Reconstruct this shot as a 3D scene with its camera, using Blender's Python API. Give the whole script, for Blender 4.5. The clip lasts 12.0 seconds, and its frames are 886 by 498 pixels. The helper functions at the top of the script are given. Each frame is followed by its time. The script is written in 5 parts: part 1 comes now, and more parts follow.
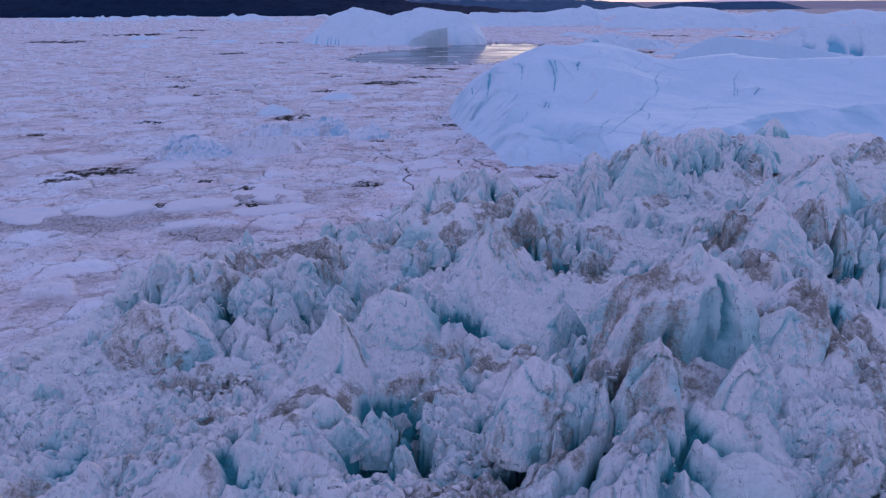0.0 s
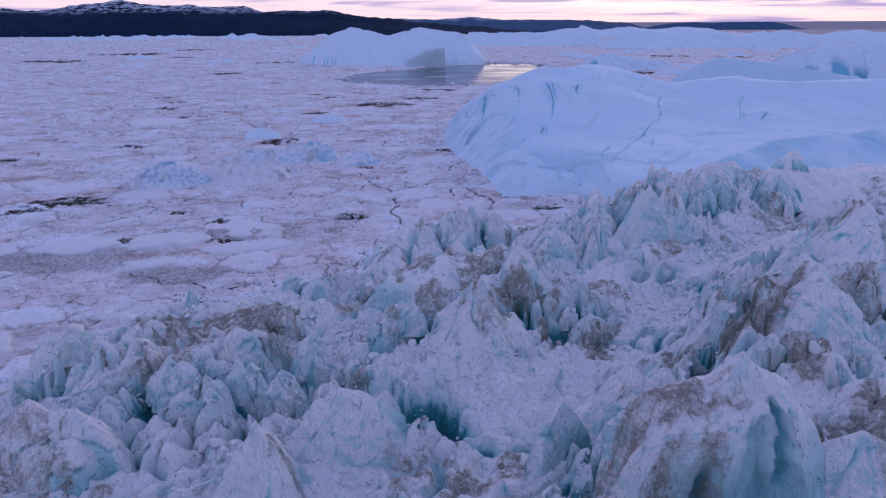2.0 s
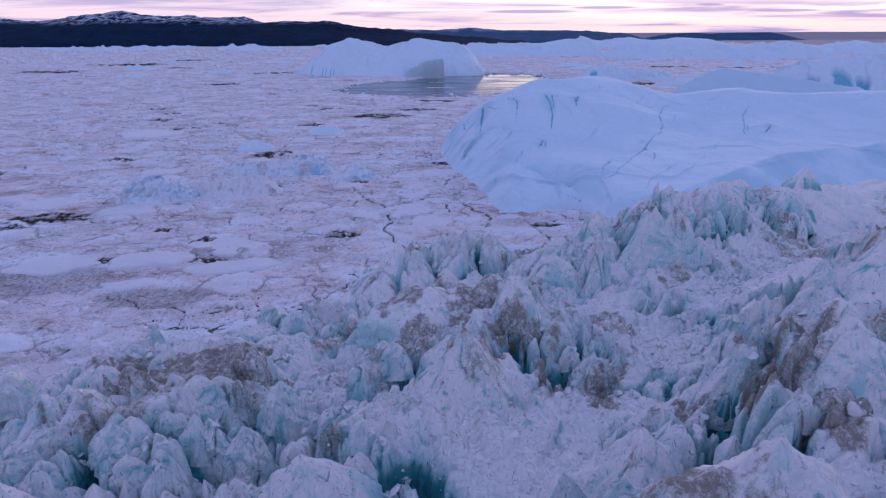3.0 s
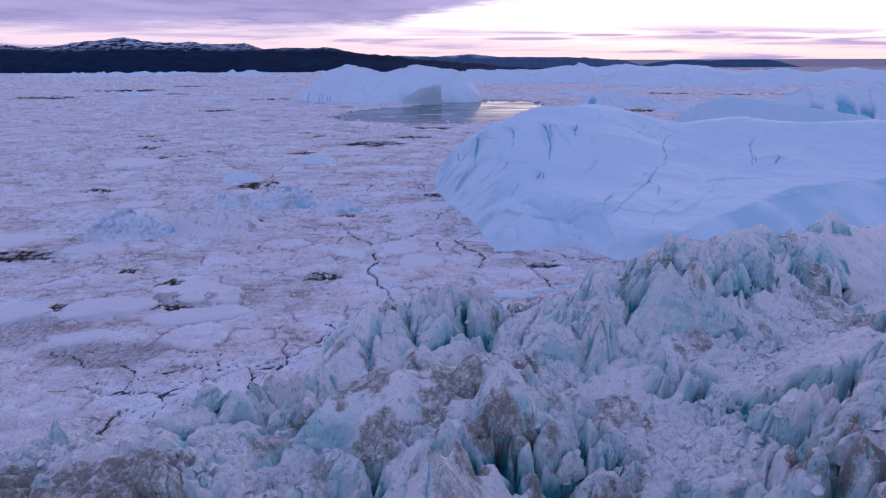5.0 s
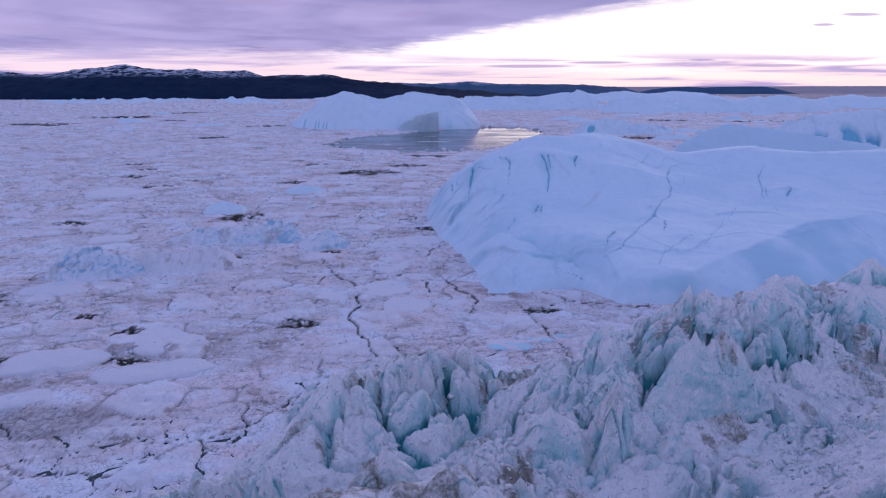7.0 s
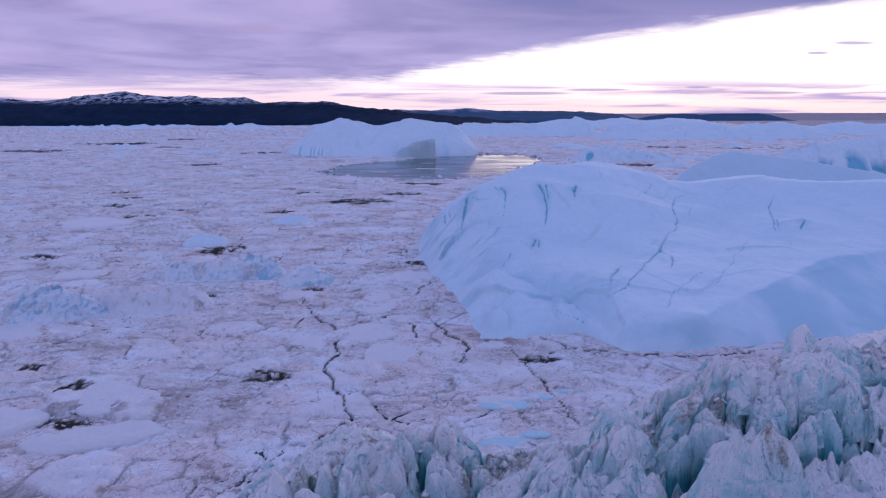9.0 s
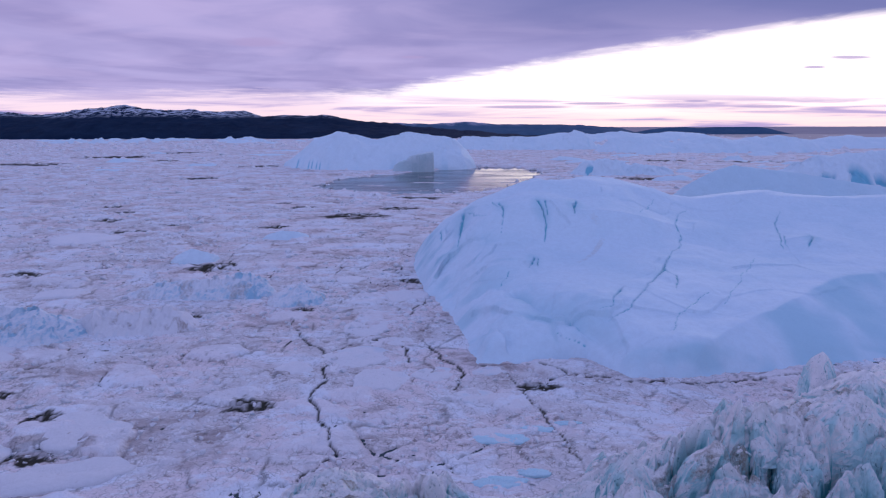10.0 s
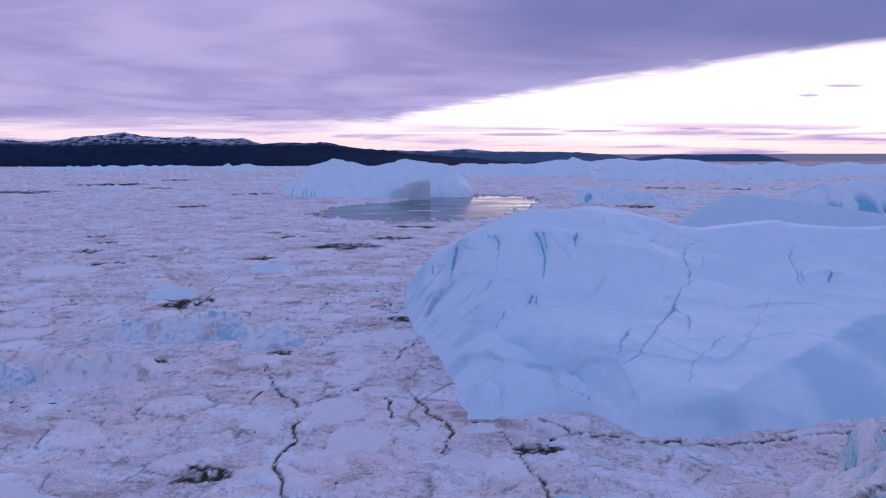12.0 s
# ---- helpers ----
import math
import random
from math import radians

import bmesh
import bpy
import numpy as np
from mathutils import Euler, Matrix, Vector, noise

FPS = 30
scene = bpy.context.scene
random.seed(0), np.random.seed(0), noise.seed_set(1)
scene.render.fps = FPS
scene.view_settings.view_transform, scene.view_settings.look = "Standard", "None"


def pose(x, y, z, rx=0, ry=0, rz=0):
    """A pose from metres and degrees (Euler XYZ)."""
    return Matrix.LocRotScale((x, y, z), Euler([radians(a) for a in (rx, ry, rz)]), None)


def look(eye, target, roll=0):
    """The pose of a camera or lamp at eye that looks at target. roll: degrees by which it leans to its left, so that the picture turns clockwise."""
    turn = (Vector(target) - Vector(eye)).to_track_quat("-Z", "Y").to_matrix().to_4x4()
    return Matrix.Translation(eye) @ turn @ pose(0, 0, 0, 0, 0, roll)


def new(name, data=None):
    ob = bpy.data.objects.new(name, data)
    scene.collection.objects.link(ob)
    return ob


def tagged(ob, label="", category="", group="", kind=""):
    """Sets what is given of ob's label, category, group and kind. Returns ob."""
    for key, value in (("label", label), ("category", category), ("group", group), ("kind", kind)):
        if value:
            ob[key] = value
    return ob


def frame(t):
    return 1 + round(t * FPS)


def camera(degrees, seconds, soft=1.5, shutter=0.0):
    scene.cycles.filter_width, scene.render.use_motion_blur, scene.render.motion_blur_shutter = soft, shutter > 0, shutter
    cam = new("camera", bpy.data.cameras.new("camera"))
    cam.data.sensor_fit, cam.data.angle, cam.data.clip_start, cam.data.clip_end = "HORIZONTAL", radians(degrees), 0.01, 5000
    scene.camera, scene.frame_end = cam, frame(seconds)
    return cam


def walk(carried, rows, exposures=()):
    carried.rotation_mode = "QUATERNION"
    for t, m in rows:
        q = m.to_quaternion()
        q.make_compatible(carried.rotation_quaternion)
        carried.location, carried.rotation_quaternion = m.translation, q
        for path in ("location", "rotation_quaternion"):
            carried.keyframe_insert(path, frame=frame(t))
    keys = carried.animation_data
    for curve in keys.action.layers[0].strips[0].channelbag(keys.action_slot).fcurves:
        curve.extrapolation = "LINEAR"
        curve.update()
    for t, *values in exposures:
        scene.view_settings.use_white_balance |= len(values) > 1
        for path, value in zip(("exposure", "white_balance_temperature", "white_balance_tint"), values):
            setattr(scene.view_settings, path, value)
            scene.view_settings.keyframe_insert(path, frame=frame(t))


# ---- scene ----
cam = camera(69.4, 12.0, soft=1.2)
METRES, EYE, TILT, LEAN, TURN = 100.0, 57.1, 0.0, 0.0, 0.0
ROWS = [
    (0.0, 0.0, 0.0, 0.0, -0.14, -21.08, 0.36),
    (0.5, 0.0073, 0.0391, 0.001, -0.15, -20.7, 0.35),
    (1.0, 0.0156, 0.0811, 0.002, -0.15, -20.27, 0.34),
    (1.5, 0.0232, 0.1197, 0.0029, -0.16, -19.9, 0.31),
    (2.0, 0.0313, 0.1618, 0.0036, -0.15, -19.51, 0.29),
    (2.5, 0.0384, 0.201, 0.0043, -0.16, -19.14, 0.27),
    (3.0, 0.0462, 0.2435, 0.0049, -0.16, -18.67, 0.27),
    (5.0, 0.0759, 0.4057, 0.0067, -0.19, -16.51, 0.2),
    (5.5, 0.0829, 0.4448, 0.007, -0.2, -15.97, 0.19),
    (6.0, 0.0904, 0.4877, 0.0073, -0.21, -15.39, 0.18),
    (6.5, 0.0973, 0.5273, 0.0074, -0.23, -14.85, 0.16),
    (7.0, 0.1048, 0.5701, 0.0075, -0.24, -14.27, 0.16),
    (9.0, 0.1339, 0.7342, 0.0074, -0.33, -12.0, 0.14),
    (9.5, 0.1408, 0.7738, 0.0075, -0.35, -11.45, 0.14),
    (10.0, 0.1482, 0.817, 0.0076, -0.37, -10.84, 0.13),
    (10.5, 0.155, 0.8572, 0.0081, -0.41, -10.29, 0.14),
    (11.0, 0.162, 0.9001, 0.0077, -0.43, -9.68, 0.16),
    (11.5, 0.1689, 0.9423, 0.0076, -0.46, -9.08, 0.15),
    (12.0, 0.1754, 0.9844, 0.008, -0.49, -8.47, 0.14),
]
walk(cam, [(t, pose(0, 0, EYE, TILT, LEAN, TURN) @ pose(METRES * x, METRES * y, METRES * z, 90 + pitch, roll, yaw)) for t, x, y, z, yaw, pitch, roll in ROWS])

# ---- sky and sun ----
SUN_AZ, SUN_EL = 24.0, 7.0        # degrees: azimuth to the right of the way ahead, height
world = bpy.data.worlds.new("evening_sky")
scene.world = world
world.use_nodes = True
wt = world.node_tree
wt.nodes.clear()


class Graph:
    """Short hand for building a node tree."""

    def __init__(self, tree):
        self.tree = tree

    def node(self, kind, **values):
        n = self.tree.nodes.new(kind)
        for k, v in values.items():
            setattr(n, k, v)
        return n

    def put(self, socket, value):
        if hasattr(value, "is_linked"):
            self.tree.links.new(value, socket)
        elif value is not None:
            socket.default_value = value

    def math(self, op, a, b=None, c=None, clamp=False):
        n = self.node("ShaderNodeMath", operation=op, use_clamp=clamp)
        for s, v in zip(n.inputs, (a, b, c)):
            self.put(s, v)
        return n.outputs[0]

    def step(self, x, lo, hi):
        n = self.node("ShaderNodeMapRange", interpolation_type="SMOOTHSTEP")
        for s, v in zip(n.inputs, (x, lo, hi, 0.0, 1.0)):
            self.put(s, v)
        return n.outputs[0]

    def span(self, x, lo, hi, a, b):
        n = self.node("ShaderNodeMapRange")
        for s, v in zip(n.inputs, (x, lo, hi, a, b)):
            self.put(s, v)
        return n.outputs[0]

    def mix(self, f, a, b, blend="MIX"):
        n = self.node("ShaderNodeMix", data_type="RGBA", blend_type=blend)
        self.put(n.inputs[0], f)
        self.put(n.inputs[6], a if hasattr(a, "is_linked") else (*a, 1))
        self.put(n.inputs[7], b if hasattr(b, "is_linked") else (*b, 1))
        return n.outputs[2]

    def noise(self, vec, scale, detail=4.0, rough=0.55, distort=0.0):
        n = self.node("ShaderNodeTexNoise")
        self.put(n.inputs["Vector"], vec)
        for k, v in (("Scale", scale), ("Detail", detail), ("Roughness", rough), ("Distortion", distort)):
            n.inputs[k].default_value = v
        return n.outputs["Fac"]

    def cells(self, vec, scale, feature="DISTANCE_TO_EDGE"):
        n = self.node("ShaderNodeTexVoronoi", feature=feature)
        self.put(n.inputs["Vector"], vec)
        n.inputs["Scale"].default_value = scale
        return n.outputs["Color" if feature == "COLOR" else "Distance"]

    def stretch(self, vec, s, rot=(0, 0, 0)):
        n = self.node("ShaderNodeMapping")
        self.put(n.inputs["Vector"], vec)
        n.inputs["Rotation"].default_value = [radians(a) for a in rot]
        n.inputs["Scale"].default_value = s
        return n.outputs[0]

    def bump(self, h, strength, distance, normal=None):
        n = self.node("ShaderNodeBump")
        n.inputs["Strength"].default_value, n.inputs["Distance"].default_value = strength, distance
        self.put(n.inputs["Height"], h)
        self.put(n.inputs["Normal"], normal)
        return n.outputs[0]


g = Graph(wt)
sky = g.node("ShaderNodeTexSky", sky_type="NISHITA", sun_disc=False)
sky.sun_elevation, sky.sun_rotation = radians(SUN_EL), radians(SUN_AZ)
sky.air_density, sky.dust_density = 1.0, 2.0
vec = g.node("ShaderNodeTexCoord").outputs["Generated"]
sep = g.node("ShaderNodeSeparateXYZ")
g.put(sep.inputs[0], vec)
ahead = g.math("MAXIMUM", sep.outputs[1], 0.05)
u = g.math("DIVIDE", sep.outputs[0], ahead)          # sideways
e = g.math("DIVIDE", sep.outputs[2], ahead)          # upwards
up = g.math("MAXIMUM", sep.outputs[2], 0.02)
flat = g.node("ShaderNodeCombineXYZ")                # the cloud layer as a plane overhead
g.put(flat.inputs[0], g.math("DIVIDE", sep.outputs[0], up))
g.put(flat.inputs[1], g.math("DIVIDE", sep.outputs[1], up))
lay = g.stretch(flat.outputs[0], (0.42, 0.30, 1), (0, 0, -20))
n_big = g.noise(lay, 0.9, 3.0, 0.5, 0.6)
n_fine = g.noise(lay, 3.2, 6.0, 0.6, 0.6)
streak = g.node("ShaderNodeCombineXYZ")
g.put(streak.inputs[0], g.math("MULTIPLY", u, 2.2))
g.put(streak.inputs[1], g.math("MULTIPLY", e, 46.0))
n_streak = g.noise(streak.outputs[0], 1.6, 5.0, 0.55, 0.5)
soft_ = g.node("ShaderNodeCombineXYZ")
g.put(soft_.inputs[0], g.math("MULTIPLY", u, 3.0))
g.put(soft_.inputs[1], g.math("MULTIPLY", e, 15.0))
n_soft = g.noise(soft_.outputs[0], 1.3, 5.0, 0.5, 0.7)
# the edge of the deck climbs to the right, with clear bright sky below it
w = g.math("MAXIMUM", g.math("ADD", u, 0.074), 0.0)
edge = g.math("MULTIPLY_ADD", g.math("POWER", w, 0.84), 0.1504, 0.046)
edge = g.math("ADD", edge, g.math("MULTIPLY", g.math("SUBTRACT", n_fine, 0.5), 0.026))
over = g.step(g.math("SUBTRACT", e, edge), -0.007, 0.015)
low = g.math("MULTIPLY", g.step(e, 0.060, 0.030), g.step(n_streak, 0.36, 0.62))
low = g.math("MAXIMUM", low, g.math("MULTIPLY", g.step(u, 0.02, -0.25), 0.85))
deck_col = g.mix(g.step(n_big, 0.30, 0.70), (0.335, 0.30, 0.61), (0.48, 0.43, 0.78))
deck_col = g.mix(g.math("MULTIPLY", g.step(n_fine, 0.45, 0.72), 0.16), deck_col, (0.61, 0.505, 0.86))
deck_col = g.mix(g.math("MULTIPLY", g.step(n_soft, 0.40, 0.66), 0.5), deck_col, (0.59, 0.495, 0.84))
deck_col = g.mix(g.math("MULTIPLY", g.step(n_soft, 0.42, 0.28), 0.5), deck_col, (0.29, 0.275, 0.56))
deck_col = g.mix(g.math("MULTIPLY", g.math("MULTIPLY", g.step(e, 0.07, 0.21), g.step(u, -0.20, 0.22)), 0.85), deck_col, (0.16, 0.19, 0.46))
low_col = g.mix(g.step(n_streak, 0.40, 0.68), (1.0, 0.78, 0.97), (0.52, 0.41, 0.74))
low_col = g.mix(g.math("MULTIPLY", g.step(e, 0.06, 0.0), g.step(n_streak, 0.6, 0.42)), low_col, (1.08, 0.80, 0.90))
glow = g.mix(g.step(e, 0.0, 0.06), (1.15, 0.86, 0.93), (1.42, 1.28, 1.36))
clear = g.mix(0.97, g.mix(1.0, sky.outputs[0], (0.1, 0.1, 0.1), "MULTIPLY"), glow)
col = g.mix(low, clear, low_col)
col = g.mix(over, col, deck_col)
# small lens clouds: sideways, upwards, half width, half height
for lu, le, lw, lh in ((0.570, 0.0872, 0.019, 0.0022), (0.622, 0.1015, 0.034, 0.0030), (0.393, 0.0375, 0.024, 0.0018), (-0.038, 0.1025, 0.022, 0.0026), (-0.272, 0.1255, 0.045, 0.0085), (0.24, 0.034, 0.05, 0.0020), (0.13, 0.029, 0.07, 0.0025), (0.50, 0.029, 0.06, 0.0022)):
    qa, qb = g.math("DIVIDE", g.math("SUBTRACT", u, lu), lw), g.math("DIVIDE", g.math("SUBTRACT", e, le), lh)
    qq = g.math("ADD", g.math("ADD", g.math("MULTIPLY", qa, qa), g.math("MULTIPLY", qb, qb)), g.math("MULTIPLY", g.math("SUBTRACT", n_streak, 0.5), 2.5))
    col = g.mix(g.math("MULTIPLY", g.step(qq, 1.3, 0.2), 0.8), col, (0.46, 0.37, 0.68))
# overhead the deck is paler and bluer
high = g.mix(g.step(n_big, 0.3, 0.7), (0.312, 0.378, 0.765), (0.385, 0.458, 0.885))
col = g.mix(g.step(sep.outputs[2], 0.25, 0.65), col, high)
# unseen sky behind, brightened towards the horizon to light the camera-facing slopes
back = g.mix(g.step(sep.outputs[2], 0.0, 0.7), (0.47, 0.51, 0.86), high)
col = g.mix(g.step(sep.outputs[1], 0.25, -0.25), col, back)
bg = g.node("ShaderNodeBackground")
g.put(bg.inputs[0], col)
bg.inputs[1].default_value = 0.95
g.put(g.node("ShaderNodeOutputWorld").inputs[0], bg.outputs[0])

sun = new("sun", bpy.data.lights.new("sun", "SUN"))
sun.data.energy, sun.data.angle, sun.data.color = 0.45, radians(16), (1.0, 0.84, 0.88)
az, el = radians(SUN_AZ), radians(16)
sun.matrix_world = look((math.sin(az) * math.cos(el) * 300, math.cos(az) * math.cos(el) * 300, math.sin(el) * 300), (0, 0, 0))


# ---- noise on arrays ----
def rnd(i, j, s):
    """A random number from 0 to 1 for each pair of whole numbers."""
    h = (i.astype(np.int64) * 374761393 + j.astype(np.int64) * 668265263 + s * 2147483647) & 0xFFFFFFFF
    h = ((h ^ (h >> 13)) * 1274126177) & 0xFFFFFFFF
    h = ((h ^ (h >> 16)) * 2246822519) & 0xFFFFFFFF
    return ((h ^ (h >> 15)) & 0xFFFFFF) / 16777215.0


def smooth(a, b, x):
    k = np.clip((x - a) / (b - a), 0, 1)
    return k * k * (3 - 2 * k)


def vnoise(x, y, s=0):
    """Smooth noise, -1 to 1."""
    i, j = np.floor(x), np.floor(y)
    fx, fy = x - i, y - j
    fx, fy = fx ** 3 * (fx * (fx * 6 - 15) + 10), fy ** 3 * (fy * (fy * 6 - 15) + 10)
    a, b, c, d = rnd(i, j, s), rnd(i + 1, j, s), rnd(i, j + 1, s), rnd(i + 1, j + 1, s)
    return 2 * ((a * (1 - fx) + b * fx) * (1 - fy) + (c * (1 - fx) + d * fx) * fy) - 1


def fbm(x, y, s=0, octaves=4, gain=0.5):
    total, amp, norm = 0, 1.0, 0
    for k in range(octaves):
        total, norm = total + amp * vnoise(x, y, s + k * 17), norm + amp
        x, y, amp = x * 2.03 + 7.1, y * 2.03 - 3.7, amp * gain
    return total / norm


def ridged(x, y, s=0, octaves=4, gain=0.55):
    total, amp, norm = 0, 1.0, 0
    for k in range(octaves):
        total, norm = total + amp * (1 - np.abs(vnoise(x, y, s + k * 13))) ** 2, norm + amp
        x, y, amp = x * 2.07 + 5.3, y * 2.07 - 1.9, amp * gain
    return total / norm


def worley(x, y, s=0):
    """Distances to the nearest and next cell centre, and two random numbers of the nearest cell."""
    i, j = np.floor(x), np.floor(y)
    d1, d2 = np.full(x.shape, 9.0), np.full(x.shape, 9.0)
    r1, r2 = np.zeros(x.shape), np.zeros(x.shape)
    for a in (-1, 0, 1):
        for b in (-1, 0, 1):
            ii, jj = i + a, j + b
            d = np.hypot(ii + 0.1 + 0.8 * rnd(ii, jj, s) - x, jj + 0.1 + 0.8 * rnd(ii, jj, s + 1) - y)
            near = d < d1
            d2 = np.where(near, d1, np.minimum(d2, d))
            d1 = np.where(near, d, d1)
            r1, r2 = np.where(near, rnd(ii, jj, s + 2), r1), np.where(near, rnd(ii, jj, s + 3), r2)
    return d1, d2, r1, r2


def crags(x, y, s=0, slope=2.0, spread=0.9):
    """Four-sided bosses of ice with rounded crests and sharp clefts between them, one to a cell, each cut and turned in its own way. The height, and how far it stands over the next one."""
    i, j = np.floor(x), np.floor(y)
    best, second = np.full(x.shape, -9.0), np.full(x.shape, -9.0)
    for a in (-1, 0, 1):
        for b in (-1, 0, 1):
            ii, jj = i + a, j + b
            dx = x - (ii + 0.1 + 0.8 * rnd(ii, jj, s))
            dy = y - (jj + 0.1 + 0.8 * rnd(ii, jj, s + 1))
            turn = 6.283 * rnd(ii, jj, s + 4)
            c, q = np.cos(turn), np.sin(turn)
            p, r = dx * c + dy * q, dy * c - dx * q
            fall = np.maximum(np.where(p > 0, p * (0.6 + 1.1 * rnd(ii, jj, s + 5)), -p * (0.6 + 1.1 * rnd(ii, jj, s + 6))),
                              np.where(r > 0, r * (0.6 + 1.1 * rnd(ii, jj, s + 7)), -r * (0.6 + 1.1 * rnd(ii, jj, s + 8))))
            h = spread * rnd(ii, jj, s + 2) - slope * fall ** 1.75
            second = np.maximum(second, np.minimum(best, h))
            best = np.maximum(best, h)
    return np.maximum(best, -1.1), best - second


def facets(x, y, s=0, tilt=1.1):
    """Broken blocks: a plate to each cell, each at its own height and lean. Height about -1 to 1, and the distance to the joint."""
    i, j = np.floor(x), np.floor(y)
    d1, d2 = np.full(x.shape, 9.0), np.full(x.shape, 9.0)
    h = np.zeros(x.shape)
    for a in (-1, 0, 1):
        for b in (-1, 0, 1):
            ii, jj = i + a, j + b
            dx, dy = x - (ii + 0.1 + 0.8 * rnd(ii, jj, s)), y - (jj + 0.1 + 0.8 * rnd(ii, jj, s + 1))
            d = np.hypot(dx, dy)
            near = d < d1
            d2 = np.where(near, d1, np.minimum(d2, d))
            d1 = np.where(near, d, d1)
            turn, lean = 6.283 * rnd(ii, jj, s + 2), tilt * rnd(ii, jj, s + 5)
            h = np.where(near, 1.6 * rnd(ii, jj, s + 3) - 0.8 + lean * (dx * np.cos(turn) + dy * np.sin(turn)), h)
    return h, d2 - d1


def within(x, y, x0, x1, y0, y1):
    """The places of a grid that lie in a rectangle."""
    return np.nonzero((x > x0) & (x < x1) & (y > y0) & (y < y1))


def along(x, y, line):
    """The distance to a polyline, and the third value of its points at the nearest place."""
    best, value = np.full(x.shape, 1e9), np.zeros(x.shape)
    for (x0, y0, z0), (x1, y1, z1) in zip(line, line[1:]):
        k = np.clip(((x - x0) * (x1 - x0) + (y - y0) * (y1 - y0)) / ((x1 - x0) ** 2 + (y1 - y0) ** 2), 0, 1)
        d = np.hypot(x - x0 - k * (x1 - x0), y - y0 - k * (y1 - y0))
        value = np.where(d < best, z0 + k * (z1 - z0), value)
        best = np.minimum(best, d)
    return best, value


def inside(x, y, outline):
    """The distance to a closed outline, positive within it."""
    ring = [(a, b, 0) for a, b in outline]
    d, _ = along(x, y, ring + ring[:1])
    odd = np.zeros(x.shape, bool)
    for (x0, y0, _), (x1, y1, _) in zip(ring, ring[1:] + ring[:1]):
        if y0 != y1:
            odd ^= ((y0 > y) != (y1 > y)) & (x < (x1 - x0) * (y - y0) / (y1 - y0) + x0)
    return np.where(odd, d, -d)


def softmax(a, b, k):
    h = np.clip(0.5 + 0.5 * (a - b) / k, 0, 1)
    return b * (1 - h) + a * h + k * h * (1 - h)


def axis(lo, a, b, hi, fine, coarse):
    """Coordinates from lo to hi, finely spaced between a and b."""
    return np.concatenate([np.arange(lo, a, coarse), np.arange(a, b, fine), np.arange(b, hi + coarse, coarse)])


# ---- meshes ----
def sheet(name, X, Y, Z, material, parent=None, floor=None, ring=False, **layers):
    """One mesh over a grid of points; faces wholly under the floor are left out."""
    n, m = X.shape
    k = np.arange(n * m).reshape(n, m)
    if ring:
        k = np.concatenate([k, k[:, :1]], axis=1)
    quads = np.stack([k[:-1, :-1], k[:-1, 1:], k[1:, 1:], k[1:, :-1]], axis=-1).reshape(-1, 4)
    z = Z.ravel()
    if floor is not None:
        quads = quads[z[quads].max(axis=1) > floor]
    used, back = np.unique(quads, return_inverse=True)
    co = np.stack([X.ravel(), Y.ravel(), z], axis=1)[used]
    me = bpy.data.meshes.new(name)
    me.vertices.add(len(used))
    me.vertices.foreach_set("co", co.astype(np.float32).ravel())
    me.loops.add(quads.size)
    me.loops.foreach_set("vertex_index", back.ravel().astype(np.int32))
    me.polygons.add(len(quads))
    me.polygons.foreach_set("loop_start", np.arange(0, quads.size, 4, dtype=np.int32))
    me.polygons.foreach_set("use_smooth", np.ones(len(quads), bool))
    for key, values in layers.items():
        at = me.attributes.new(key, "FLOAT", "POINT")
        at.data.foreach_set("value", np.broadcast_to(values, X.shape).ravel()[used].astype(np.float32))
    me.update(calc_edges=True)
    me.materials.append(material)
    ob = new(name, me)
    ob.parent = parent
    return ob


def part(name, bm, material, parent, label=""):
    """Links a bmesh as one mesh object under a thing or under a part."""
    me = bpy.data.meshes.new(name)
    bm.to_mesh(me)
    bm.free()
    me.materials.append(material)
    ob = new(name, me)
    ob.parent = parent
    return tagged(ob, label)


# ---- materials ----
def surface(name):
    m = bpy.data.materials.new(name)
    m.use_nodes = True
    gr = Graph(m.node_tree)
    b = m.node_tree.nodes["Principled BSDF"]
    return m, gr, b


def layer(gr, name):
    return gr.node("ShaderNodeAttribute", attribute_name=name).outputs["Fac"]


